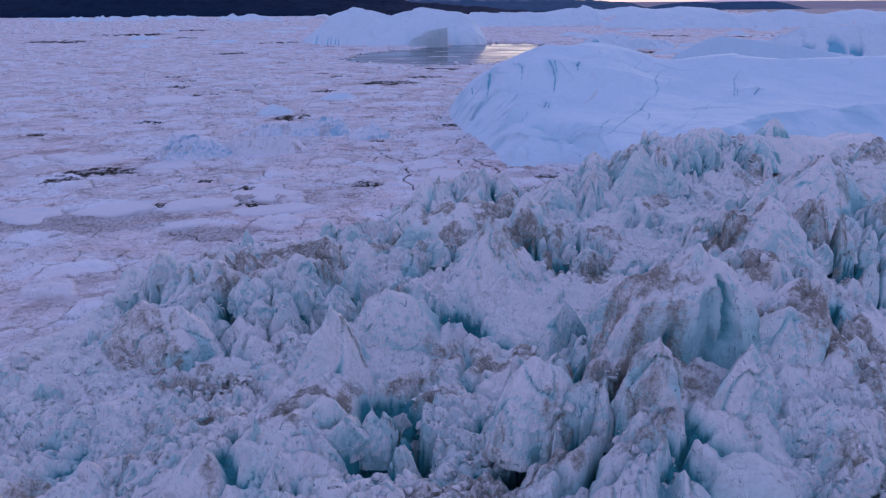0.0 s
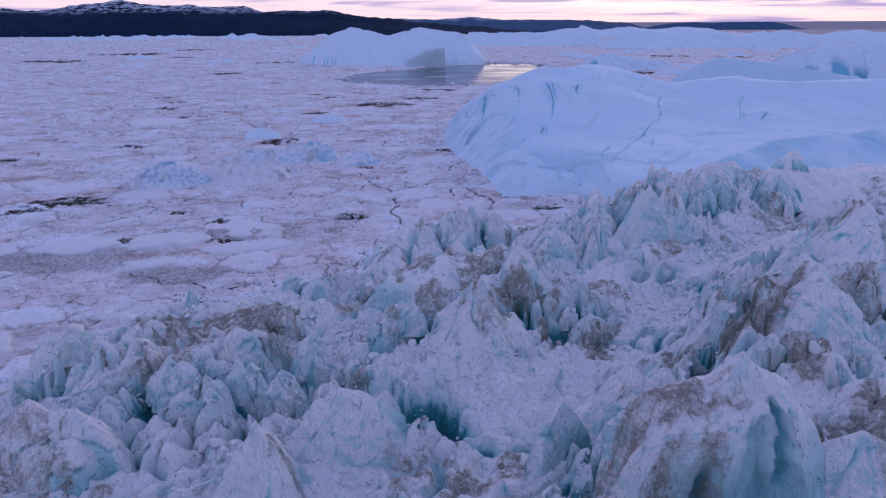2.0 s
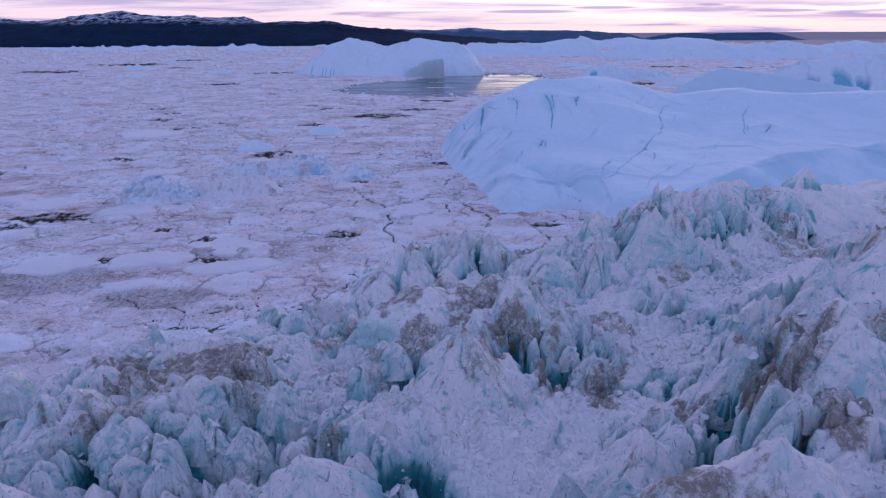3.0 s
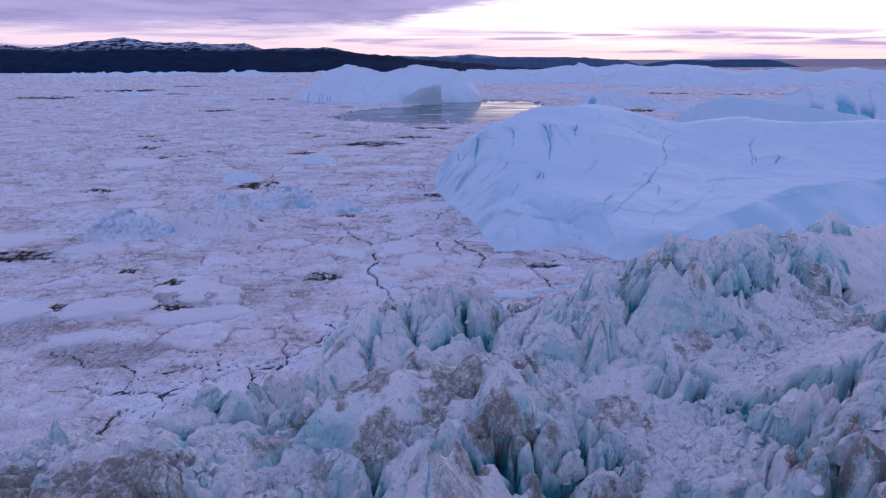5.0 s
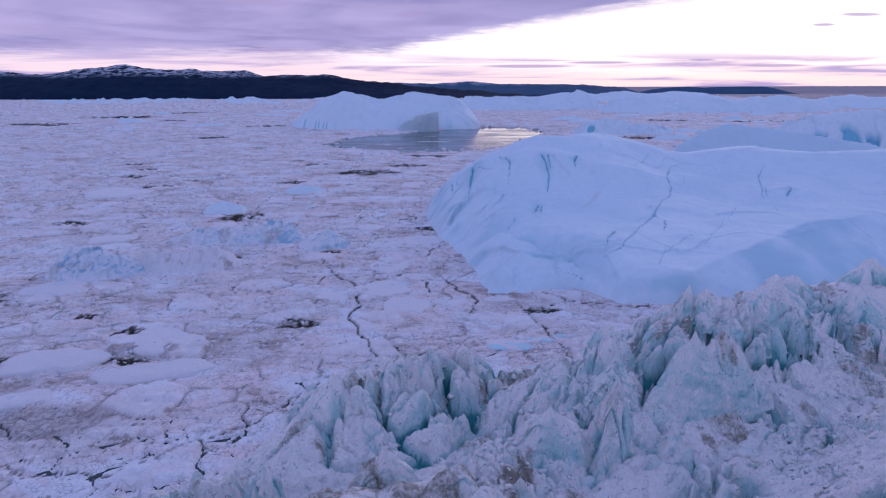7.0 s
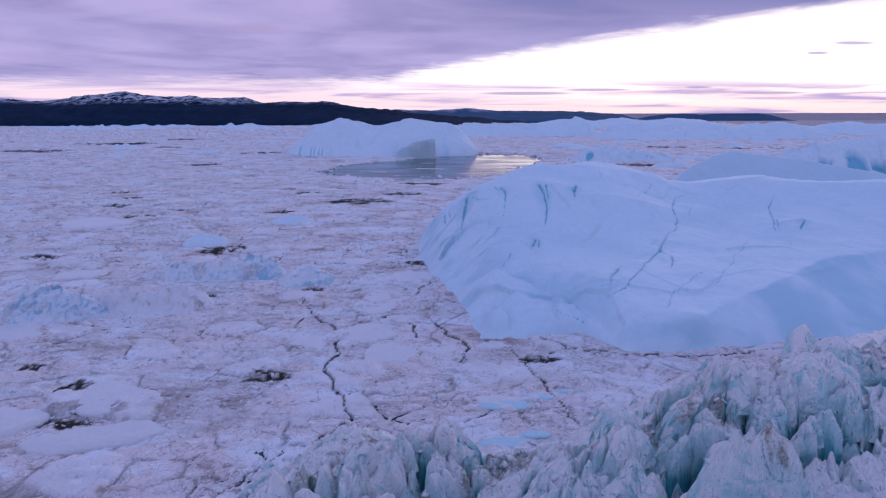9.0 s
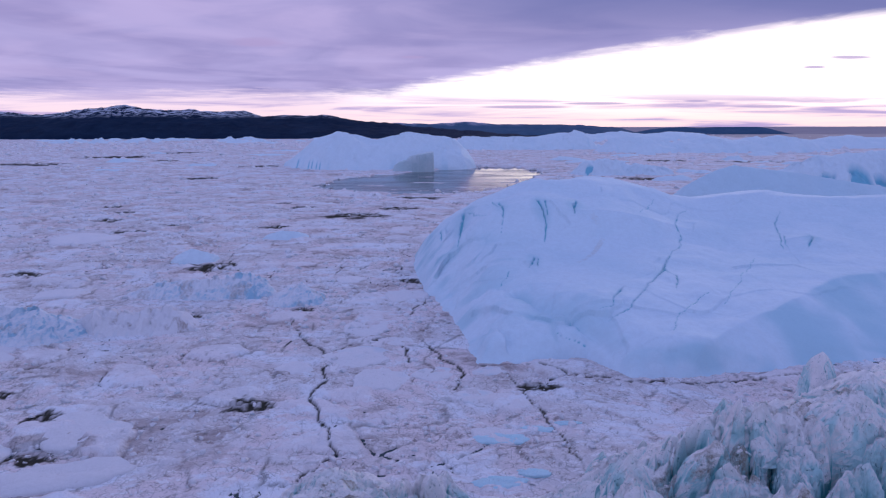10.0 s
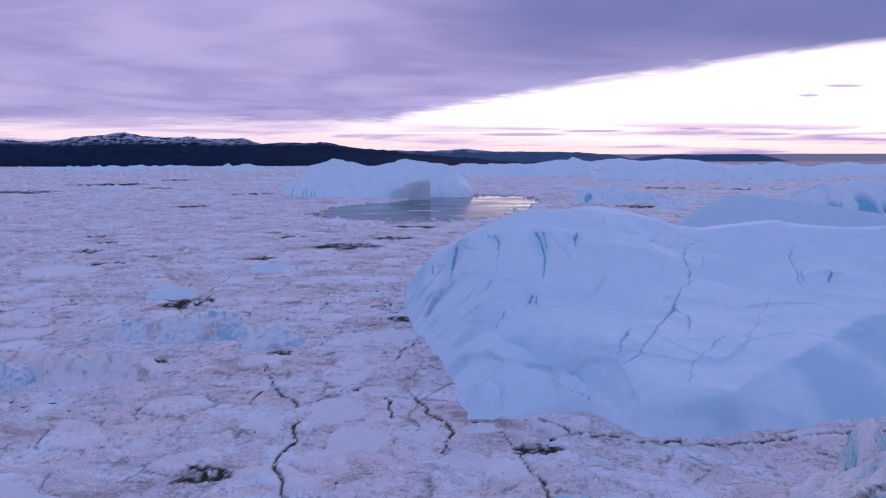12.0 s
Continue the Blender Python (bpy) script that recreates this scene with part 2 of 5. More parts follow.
def ice(name, white, blue, dirt, dirt_amount=0.0, steep=(0.55, 0.15), scale=1.0, relief=0.5, blue_amount=0.8, cracks=0.0, chips=0.0, pale=None):
    """Glacier ice: granular white on the flats, clear blue where it is steep or freshly broken, and silt."""
    m, gr, b = surface(name)
    geo = gr.node("ShaderNodeNewGeometry")
    at = geo.outputs["Position"]
    nz = gr.node("ShaderNodeSeparateXYZ")
    gr.put(nz.inputs[0], geo.outputs["True Normal"])
    n1 = gr.noise(at, 0.12 * scale, 6, 0.6, 0.3)
    n2 = gr.noise(at, 1.5 * scale, 8, 0.72, 0.5)
    n3 = gr.noise(at, 6.0 * scale, 5, 0.75)
    wall = gr.step(gr.math("ADD", nz.outputs[2], gr.math("MULTIPLY", gr.math("SUBTRACT", n2, 0.5), 0.8)), *steep)
    wall = gr.math("MULTIPLY", wall, gr.span(n1, 0.38, 0.56, 0.0, blue_amount))
    clean = gr.math("MAXIMUM", wall, layer(gr, "clean"), clamp=True)
    tone = gr.mix(gr.span(n2, 0.3, 0.6, 0.0, 1.0), tuple(c * 0.92 for c in white), white)
    tone = gr.mix(gr.math("MULTIPLY", gr.step(n1, 0.45, 0.62), 0.12), tone, tuple(0.5 * (c + d) for c, d in zip(white, blue)))
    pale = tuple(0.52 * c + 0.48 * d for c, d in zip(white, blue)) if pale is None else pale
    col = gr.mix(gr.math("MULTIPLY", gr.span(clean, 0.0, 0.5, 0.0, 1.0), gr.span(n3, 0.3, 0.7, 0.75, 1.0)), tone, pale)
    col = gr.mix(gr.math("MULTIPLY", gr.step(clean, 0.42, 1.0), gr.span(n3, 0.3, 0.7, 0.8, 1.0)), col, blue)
    nb = gr.bump(n2, relief, 0.40 / scale)
    if chips:
        runnel = gr.noise(gr.stretch(at, (1.0, 1.0, 0.16)), 1.9 * scale, 6, 0.65, 0.3)
        nb = gr.bump(runnel, 0.45, 0.35 / scale, nb)
        chip = gr.cells(gr.stretch(at, (1.0, 1.0, 0.55), (25, 10, 0)), 1.3 * scale, "F1")
        chip2 = gr.cells(gr.stretch(at, (1.0, 1.0, 0.55), (-15, 20, 40)), 3.4 * scale, "F1")
        nb = gr.bump(gr.math("MULTIPLY", chip, -1.0), chips, 0.40 / scale, nb)
        nb = gr.bump(gr.math("MULTIPLY", chip2, -1.0), chips, 0.22 / scale, nb)
    if cracks:
        warp = gr.node("ShaderNodeVectorMath", operation="ADD")
        gr.put(warp.inputs[0], gr.stretch(at, (1.0, 1.0, 0.45), (20, 12, 30)))
        wob = gr.node("ShaderNodeTexNoise")
        gr.put(wob.inputs["Vector"], at)
        wob.inputs["Scale"].default_value = 0.7 * scale
        gr.put(warp.inputs[1], wob.outputs["Color"])
        c1, c2 = gr.cells(warp.outputs[0], 0.42 * scale), gr.cells(warp.outputs[0], 1.35 * scale)
        fine = gr.math("MULTIPLY", gr.step(c2, 0.045, 0.0), gr.step(n2, 0.50, 0.60))
        wide = gr.math("MULTIPLY", gr.step(c1, 0.025, 0.0), gr.step(n2, 0.52, 0.62))
        lines = gr.math("MULTIPLY", gr.math("MAXIMUM", gr.math("MULTIPLY", fine, 0.6), wide), cracks)
        col = gr.mix(lines, col, tuple(0.45 * c for c in blue))
        nb = gr.bump(gr.math("MINIMUM", c2, 0.14), relief * 0.6, 0.35 / scale, nb)
        nb = gr.bump(gr.math("MINIMUM", c1, 0.10), relief * 0.6, 0.8 / scale, nb)
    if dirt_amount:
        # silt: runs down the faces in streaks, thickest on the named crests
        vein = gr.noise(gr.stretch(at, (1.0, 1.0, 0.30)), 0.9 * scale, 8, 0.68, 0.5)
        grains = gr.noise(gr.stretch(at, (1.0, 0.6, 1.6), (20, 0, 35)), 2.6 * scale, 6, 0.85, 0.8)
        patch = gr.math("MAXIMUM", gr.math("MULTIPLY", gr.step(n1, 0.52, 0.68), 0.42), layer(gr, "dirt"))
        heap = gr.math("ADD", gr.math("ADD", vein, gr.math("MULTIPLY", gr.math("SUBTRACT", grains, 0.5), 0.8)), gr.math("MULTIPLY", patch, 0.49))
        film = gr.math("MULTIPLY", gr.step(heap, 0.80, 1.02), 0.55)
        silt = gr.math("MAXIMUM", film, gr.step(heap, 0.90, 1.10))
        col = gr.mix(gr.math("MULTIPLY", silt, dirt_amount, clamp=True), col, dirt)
    gr.put(b.inputs["Base Color"], col)
    gr.put(b.inputs["Roughness"], gr.span(clean, 0.0, 1.0, 0.75, 0.38))
    b.inputs["Specular IOR Level"].default_value = 0.25
    gr.put(b.inputs["Normal"], gr.bump(n3, relief, 0.17 / scale, nb))
    return m


# crevassed ice: its cleft blue is painted darker than clear ice, adding shade
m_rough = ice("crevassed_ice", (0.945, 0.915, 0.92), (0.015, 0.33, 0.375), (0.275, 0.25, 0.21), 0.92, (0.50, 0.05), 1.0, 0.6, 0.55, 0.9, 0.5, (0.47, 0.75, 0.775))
m_smooth = ice("smooth_berg_ice", (0.645, 0.79, 0.905), (0.03, 0.40, 0.52), (0.50, 0.45, 0.42), 0.35, (0.36, 0.0), 0.4, 0.14, 0.6)
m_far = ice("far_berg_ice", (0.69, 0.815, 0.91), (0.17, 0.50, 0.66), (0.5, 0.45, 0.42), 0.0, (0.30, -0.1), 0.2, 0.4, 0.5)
m_ridge = ice("ridge_ice", (0.80, 0.82, 0.88), (0.30, 0.56, 0.72), (0.36, 0.29, 0.27), 0.5, (0.85, 0.35), 0.7, 0.5, 0.9, chips=0.4)
m_cyan = ice("blue_floe_ice", (0.56, 0.78, 0.88), (0.34, 0.68, 0.80), (0.36, 0.29, 0.27), 0.3, (0.3, -0.1), 0.8, 0.6, 0.5)
# berg ice greyed down: the shade on the slab's face is in this colour
m_slab_shaded = ice("shaded_slab_ice", (0.62, 0.72, 0.77), (0.20, 0.45, 0.50), (0.5, 0.45, 0.42), 0.0, (0.3, -0.1), 0.3, 0.4, 0.4)
m_floe = ice("floe_ice", (0.80, 0.785, 0.83), (0.50, 0.65, 0.76), (0.36, 0.29, 0.27), 0.8, (0.3, -0.1), 0.8, 0.6, 0.5)

# brash: crushed ice, pinkish with silt, floes cleaner
m_brash, gr, b = surface("brash_ice")
at = gr.node("ShaderNodeTexCoord").outputs["Object"]
n1, n2, n3 = gr.noise(at, 0.035, 5, 0.6, 0.5), gr.noise(at, 0.45, 7, 0.7, 0.6), gr.noise(at, 3.0, 5, 0.7)
crumb = gr.cells(gr.stretch(at, (1, 1, 0.3)), 1.1)
crumb2 = gr.cells(gr.stretch(at, (1, 1, 0.3)), 0.33)
floe = layer(gr, "floe")
col = gr.mix(gr.span(n2, 0.3, 0.7, 0, 1), (0.58, 0.535, 0.56), (0.80, 0.765, 0.79))
col = gr.mix(gr.math("MULTIPLY", gr.step(n1, 0.44, 0.58), 0.75), col, (0.81, 0.695, 0.71))
col = gr.mix(gr.math("MULTIPLY", floe, 0.6), col, (0.80, 0.80, 0.85))
gap = gr.math("MULTIPLY", gr.step(crumb, 0.09, 0.0), gr.step(n2, 0.46, 0.60))
gap2 = gr.math("MULTIPLY", gr.step(crumb2, 0.04, 0.0), gr.step(n2, 0.42, 0.55))
gaps = gr.math("MULTIPLY", gr.math("MAXIMUM", gap, gap2), gr.span(floe, 0, 1, 0.5, 0.1))
speck = gr.noise(at, 0.9, 6, 0.8, 0.8)
silt = gr.step(gr.math("ADD", speck, gr.math("MULTIPLY", gr.math("SUBTRACT", gr.noise(at, 0.06, 4, 0.6, 0.8), 0.5), 0.5)), 0.57, 0.66)
silt = gr.math("MULTIPLY", silt, gr.span(floe, 0, 1, 0.75, 0.05))
col = gr.mix(silt, col, (0.30, 0.235, 0.22))
# brown streaks, and pale spots against them painting the lit and shaded lumps
mid = gr.step(gr.noise(gr.stretch(at, (0.6, 1, 1)), 0.22, 7, 0.78, 0.5), 0.57, 0.61)
col = gr.mix(gr.math("MULTIPLY", mid, gr.span(floe, 0, 1, 0.65, 0.1)), col, (0.24, 0.19, 0.175))
lump = gr.step(gr.noise(gr.stretch(at, (0.7, 1, 1)), 0.34, 6, 0.7, 0.4), 0.56, 0.60)
col = gr.mix(gr.math("MULTIPLY", lump, 0.7), col, (0.86, 0.845, 0.88))
# broader stains and paler drifts that still read from afar
broad = gr.noise(gr.stretch(at, (0.7, 1, 1)), 0.05, 7, 0.72, 0.6)
col = gr.mix(gr.math("MULTIPLY", gr.step(broad, 0.53, 0.64), gr.span(floe, 0, 1, 0.62, 0.05)), col, (0.36, 0.28, 0.27))
col = gr.mix(gr.math("MULTIPLY", gr.step(broad, 0.50, 0.40), 0.85), col, (0.80, 0.83, 0.90))
col = gr.mix(gaps, col, (0.13, 0.12, 0.12))
col = gr.mix(layer(gr, "dirt"), col, (0.045, 0.042, 0.034))
gr.put(b.inputs["Base Color"], col)
b.inputs["Roughness"].default_value, b.inputs["Specular IOR Level"].default_value = 0.9, 0.05
nb = gr.bump(gr.math("MINIMUM", crumb, 0.25), 0.6, 0.5)
nb = gr.bump(n2, 0.5, 0.5, nb)
gr.put(b.inputs["Normal"], gr.bump(n3, 0.4, 0.08, nb))

m_water, gr, b = surface("fjord_water")
at = gr.node("ShaderNodeTexCoord").outputs["Object"]
b.inputs["Base Color"].default_value = (0.020, 0.045, 0.052, 1)
gr.put(b.inputs["Roughness"], gr.span(gr.noise(gr.stretch(at, (0.35, 1, 1)), 0.03, 5, 0.6, 0.5), 0.38, 0.62, 0.05, 0.20))
b.inputs["IOR"].default_value = 1.33
gr.put(b.inputs["Normal"], gr.bump(gr.noise(gr.stretch(at, (1, 0.5, 1)), 0.8, 3), 0.04, 0.3))

m_rock, gr, b = surface("dark_mountain")
at = gr.node("ShaderNodeTexCoord").outputs["Object"]
hz = gr.node("ShaderNodeSeparateXYZ")
gr.put(hz.inputs[0], at)
rock = gr.noise(at, 0.012, 8, 0.65, 0.5)
snow_n = gr.noise(gr.stretch(at, (1, 1, 2.5)), 0.024, 9, 0.75, 0.8)
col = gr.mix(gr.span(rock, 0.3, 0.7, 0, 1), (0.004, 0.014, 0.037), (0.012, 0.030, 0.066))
snow = gr.math("MULTIPLY", layer(gr, "snow"), gr.step(snow_n, 0.47, 0.54))
col = gr.mix(snow, col, (0.50, 0.54, 0.63))
gr.put(b.inputs["Base Color"], col)
b.inputs["Roughness"].default_value, b.inputs["Specular IOR Level"].default_value = 0.95, 0.05
gr.put(b.inputs["Normal"], gr.bump(rock, 0.8, 8.0))

# far land: air haze is mixed into the rock and snow colours
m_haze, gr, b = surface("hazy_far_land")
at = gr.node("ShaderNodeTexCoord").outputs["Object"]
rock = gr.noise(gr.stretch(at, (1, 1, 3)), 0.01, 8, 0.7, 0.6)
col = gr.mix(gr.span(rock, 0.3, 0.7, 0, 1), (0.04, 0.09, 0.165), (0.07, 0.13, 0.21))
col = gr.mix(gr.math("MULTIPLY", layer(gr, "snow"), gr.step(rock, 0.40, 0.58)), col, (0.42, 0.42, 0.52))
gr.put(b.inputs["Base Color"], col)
b.inputs["Roughness"].default_value, b.inputs["Specular IOR Level"].default_value = 0.95, 0.05

m_sea, gr, b = surface("open_sea")
at = gr.node("ShaderNodeTexCoord").outputs["Object"]
gr.put(b.inputs["Base Color"], gr.mix(gr.noise(gr.stretch(at, (0.2, 1, 3)), 0.02, 4), (0.30, 0.25, 0.28), (0.42, 0.36, 0.38)))
b.inputs["Roughness"].default_value = 0.9

# ---- water ----
ax = np.array([-9000.0, -2500, -900, -300, 0, 300, 900, 2500, 9000])
ay = np.array([-3000.0, -900, 0, 300, 700, 1200, 2200, 3600, 4700])
X, Y = np.meshgrid(ax, ay)
tagged(sheet("water", X, Y, X * 0, m_water), "calm grey-teal fjord water between the ice", "water", kind="structure")
X, Y = np.meshgrid(np.array([650.0, 1500, 4000, 9000]), np.array([2050.0, 3000, 4000, 4700]))
tagged(sheet("water", X, Y, X * 0 + 0.05, m_sea), "wind-roughened purple-grey sea beyond the ice", "water", kind="structure")
ay = np.array([4700.0, 4800, 4900])
X, Y = np.meshgrid(ax, ay)
tagged(sheet("backdrop", X, Y, (Y - 4700) * 0.255, m_sea), "purple-grey open sea rising to the horizon", "sea", kind="structure")


# ---- mountains ----
def range_of_hills(name, label, crest, front, top, back, material, rough, snow_from, snow_to, step, seed):
    """A ridge with the given crest heights (x, z), from its shore to its back slope."""
    xs = np.arange(crest[0][0], crest[-1][0], step)
    ys = np.concatenate([np.linspace(front, top, 34), np.linspace(top, back, 10)[1:]])
    X, Y = np.meshgrid(xs, ys)
    cz = np.interp(X, [c[0] for c in crest], [c[1] for c in crest])
    cz = cz + 9 * rough * fbm(X / 120, X * 0 + seed, seed, 5) + 5 * rough * fbm(X / 34, X * 0 + seed, seed + 1, 4)
    k = np.where(Y < top, (Y - front) / (top - front), (back - Y) / (back - top))
    Z = cz * np.clip(k, 0, 1) ** 0.8
    Z = Z + rough * 16 * (ridged(X / 240, Y / 200, seed, 5) - 0.62) * np.clip(k * 2, 0, 1) * np.clip((1 - k) * 4, 0, 1) * np.clip(cz / 60, 0, 1) - (k <= 0) * 3
    snow = smooth(snow_from, snow_to, Z + 12 * fbm(X / 90, Y / 90, seed + 5, 4))
    return tagged(sheet(name, X, Y, Z, material, snow=snow), label, "mountain")


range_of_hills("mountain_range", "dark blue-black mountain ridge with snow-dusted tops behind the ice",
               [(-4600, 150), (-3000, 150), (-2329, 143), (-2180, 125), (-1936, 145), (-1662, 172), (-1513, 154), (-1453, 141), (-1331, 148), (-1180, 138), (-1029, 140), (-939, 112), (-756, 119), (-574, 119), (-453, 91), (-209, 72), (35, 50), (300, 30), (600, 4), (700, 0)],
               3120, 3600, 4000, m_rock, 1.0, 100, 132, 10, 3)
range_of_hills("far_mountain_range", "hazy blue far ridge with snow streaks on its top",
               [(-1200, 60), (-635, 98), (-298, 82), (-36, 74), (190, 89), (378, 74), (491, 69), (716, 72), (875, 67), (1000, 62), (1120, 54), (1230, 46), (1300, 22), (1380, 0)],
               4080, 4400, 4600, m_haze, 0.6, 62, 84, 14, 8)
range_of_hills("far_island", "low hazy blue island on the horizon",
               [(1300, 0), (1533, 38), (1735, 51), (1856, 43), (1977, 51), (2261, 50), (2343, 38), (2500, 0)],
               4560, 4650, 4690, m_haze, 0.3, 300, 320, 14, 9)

# ---- the crevassed iceberg that the camera crosses ----
ROUGH_EDGE = [(-75, 30), (-66, 75), (-56, 100), (-42, 120), (-31, 132), (-22, 142), (-17, 160), (-8, 174), (4, 177), (18, 168), (26, 164), (38, 171), (54, 178), (74, 194), (98, 207), (128, 214), (150, 195), (156, 110), (130, 20), (60, -25), (-40, -15)]
RIDGES = [   # crest lines: x, y, height
    [(14, 36, 28), (18, 43, 29.5), (21, 50.5, 30.5), (25, 54, 31), (34, 61, 31.5), (38, 69, 31.5), (44, 81, 31.5), (51, 87, 31), (58, 99, 32), (70, 108, 34), (95, 120, 34), (130, 150, 28)],
    [(-16, 43, 27), (-11, 56, 25.5), (-6, 64, 24), (-5.5, 75, 23.5), (5.5, 84, 27), (8, 95, 27), (14, 98, 27), (13, 109, 26), (21, 118, 24), (29, 121, 25), (39, 130, 26.5), (44, 137, 28.5), (50, 144, 30.2), (58, 145, 31), (66, 154, 29), (83, 161, 28.5), (104, 180, 24), (125, 196, 18)],
    [(-60, 50, 22), (-37, 60, 24), (-35, 70, 26), (-31, 77, 26), (-23, 81, 26.5), (-18, 89, 25.2), (-13, 97, 24), (-9, 105, 20)],
    [(-31, 77, 25.5), (-34, 88, 25), (-31, 94, 24.5), (-20, 93, 25.2)],
    [(-9, 112, 19.5), (-5, 126, 21.5), (-1, 131, 23.5), (6, 133, 22), (9, 142, 22), (14, 153, 17), (17, 158, 12)],
    [(32, 133, 27), (36, 140, 25.5), (42, 149, 24.5), (50, 156, 22), (62, 166, 20)],
]


def rough_base(x, y):
    """The rolling form of the iceberg without its seracs."""
    d = inside(x, y, ROUGH_EDGE) + 3.5 * fbm(x / 14, y / 14, 41, 3)
    z = 19.0 + 1.2 * fbm(x / 16, y / 16, 42, 3)
    north = smooth(95, 140, y) * smooth(38, 10, x)
    z = z - 7 * north
    for n, line in enumerate(RIDGES):
        wx, wy = x + 2.2 * fbm(x / 9, y / 9, 50 + n, 3), y + 2.2 * fbm(x / 9, y / 9, 70 + n, 3)
        r, crest = along(wx, wy, line)
        z = softmax(z, crest - 3.6 - 0.62 * (np.sqrt(r * r + 9) - 3), 2.0)
    shore = np.clip(d / 24, 0, 1)
    return np.where(d > 0, z * (1 - (1 - shore) ** 2.0), d * 1.5), d


CALM = [(23, 51, 8), (10, 75, 7), (32, 98, 8), (50, 114, 10), (-33, 64, 7), (62, 128, 8), (6, 82, 6), (-6, 62, 5), (-11, 55, 5), (60, 98, 8), (42, 122, 6)]   # smooth snow and rounded backs: x, y, radius


BROWN = [(4, 103, 9), (11, 94, 5), (-29, 88, 6), (-21, 88.5, 5.5), (-10.5, 61, 3), (-8.5, 70, 3), (21, 90, 5), (20, 102, 3), (34.5, 66, 4.5), (28, 57.5, 3.5), (19, 55, 3.5),
         (16, 49.5, 2.5), (37, 58.5, 4), (31, 77, 5), (38, 79, 6), (43, 89, 4), (33, 128, 3.5), (26, 122, 3.5), (6.5, 142, 3), (17.5, 112, 3), (-14, 51, 4), (64, 104, 4)]      # silty crests: x, y, radius


CREVASSED = [(-24, 72, 6.5), (-15, 76, 7.5), (-8, 75, 5), (-29, 68, 5), (-33, 80, 6), (1, 71, 4.5), (-6, 50, 6), (11, 47, 6), (12, 57, 4), (20, 63, 6), (29, 69, 6), (36, 84, 5), (45, 96, 5), (55, 78, 8),
             (-8, 108, 6), (-16, 114, 7), (16, 93, 4), (24, 97, 5), (-1, 90, 4), (6, 138, 8), (-4, 133, 5), (14, 146, 6), (27, 124, 4), (34, 134, 6), (43, 142, 5), (46, 128, 3), (56, 138, 5), (70, 146, 6), (75, 118, 6), (64, 92, 7), (-40, 78, 5), (34, 77, 4.5), (24, 70, 4), (42, 86, 5), (42, 66, 5), (50, 102, 5), (26, 78, 4), (8, 90, 3), (66, 112, 5), (38, 112, 4), (48, 120, 4)]   # fields of deep clefts: x, y, radius


def crevassed(x, y, wobble):
    """How deeply the ice is split."""
    k = 0.0 * x
    for cx, cy, cr in CREVASSED:
        k = np.maximum(k, smooth(1.25, 0.55, np.hypot(x - cx, y - cy) / cr + 0.5 * wobble))
    return k


def brown(x, y):
    """How much silt melted out on the named crests."""
    k, torn = 0.0 * x, 0.9 * fbm(x / 3.2, y / 2.2, 99, 4)
    for cx, cy, cr in BROWN:
        k = np.maximum(k, 0.5 * smooth(1.5, 0.25, np.hypot(x - cx, y - cy) / cr + torn))
    return k


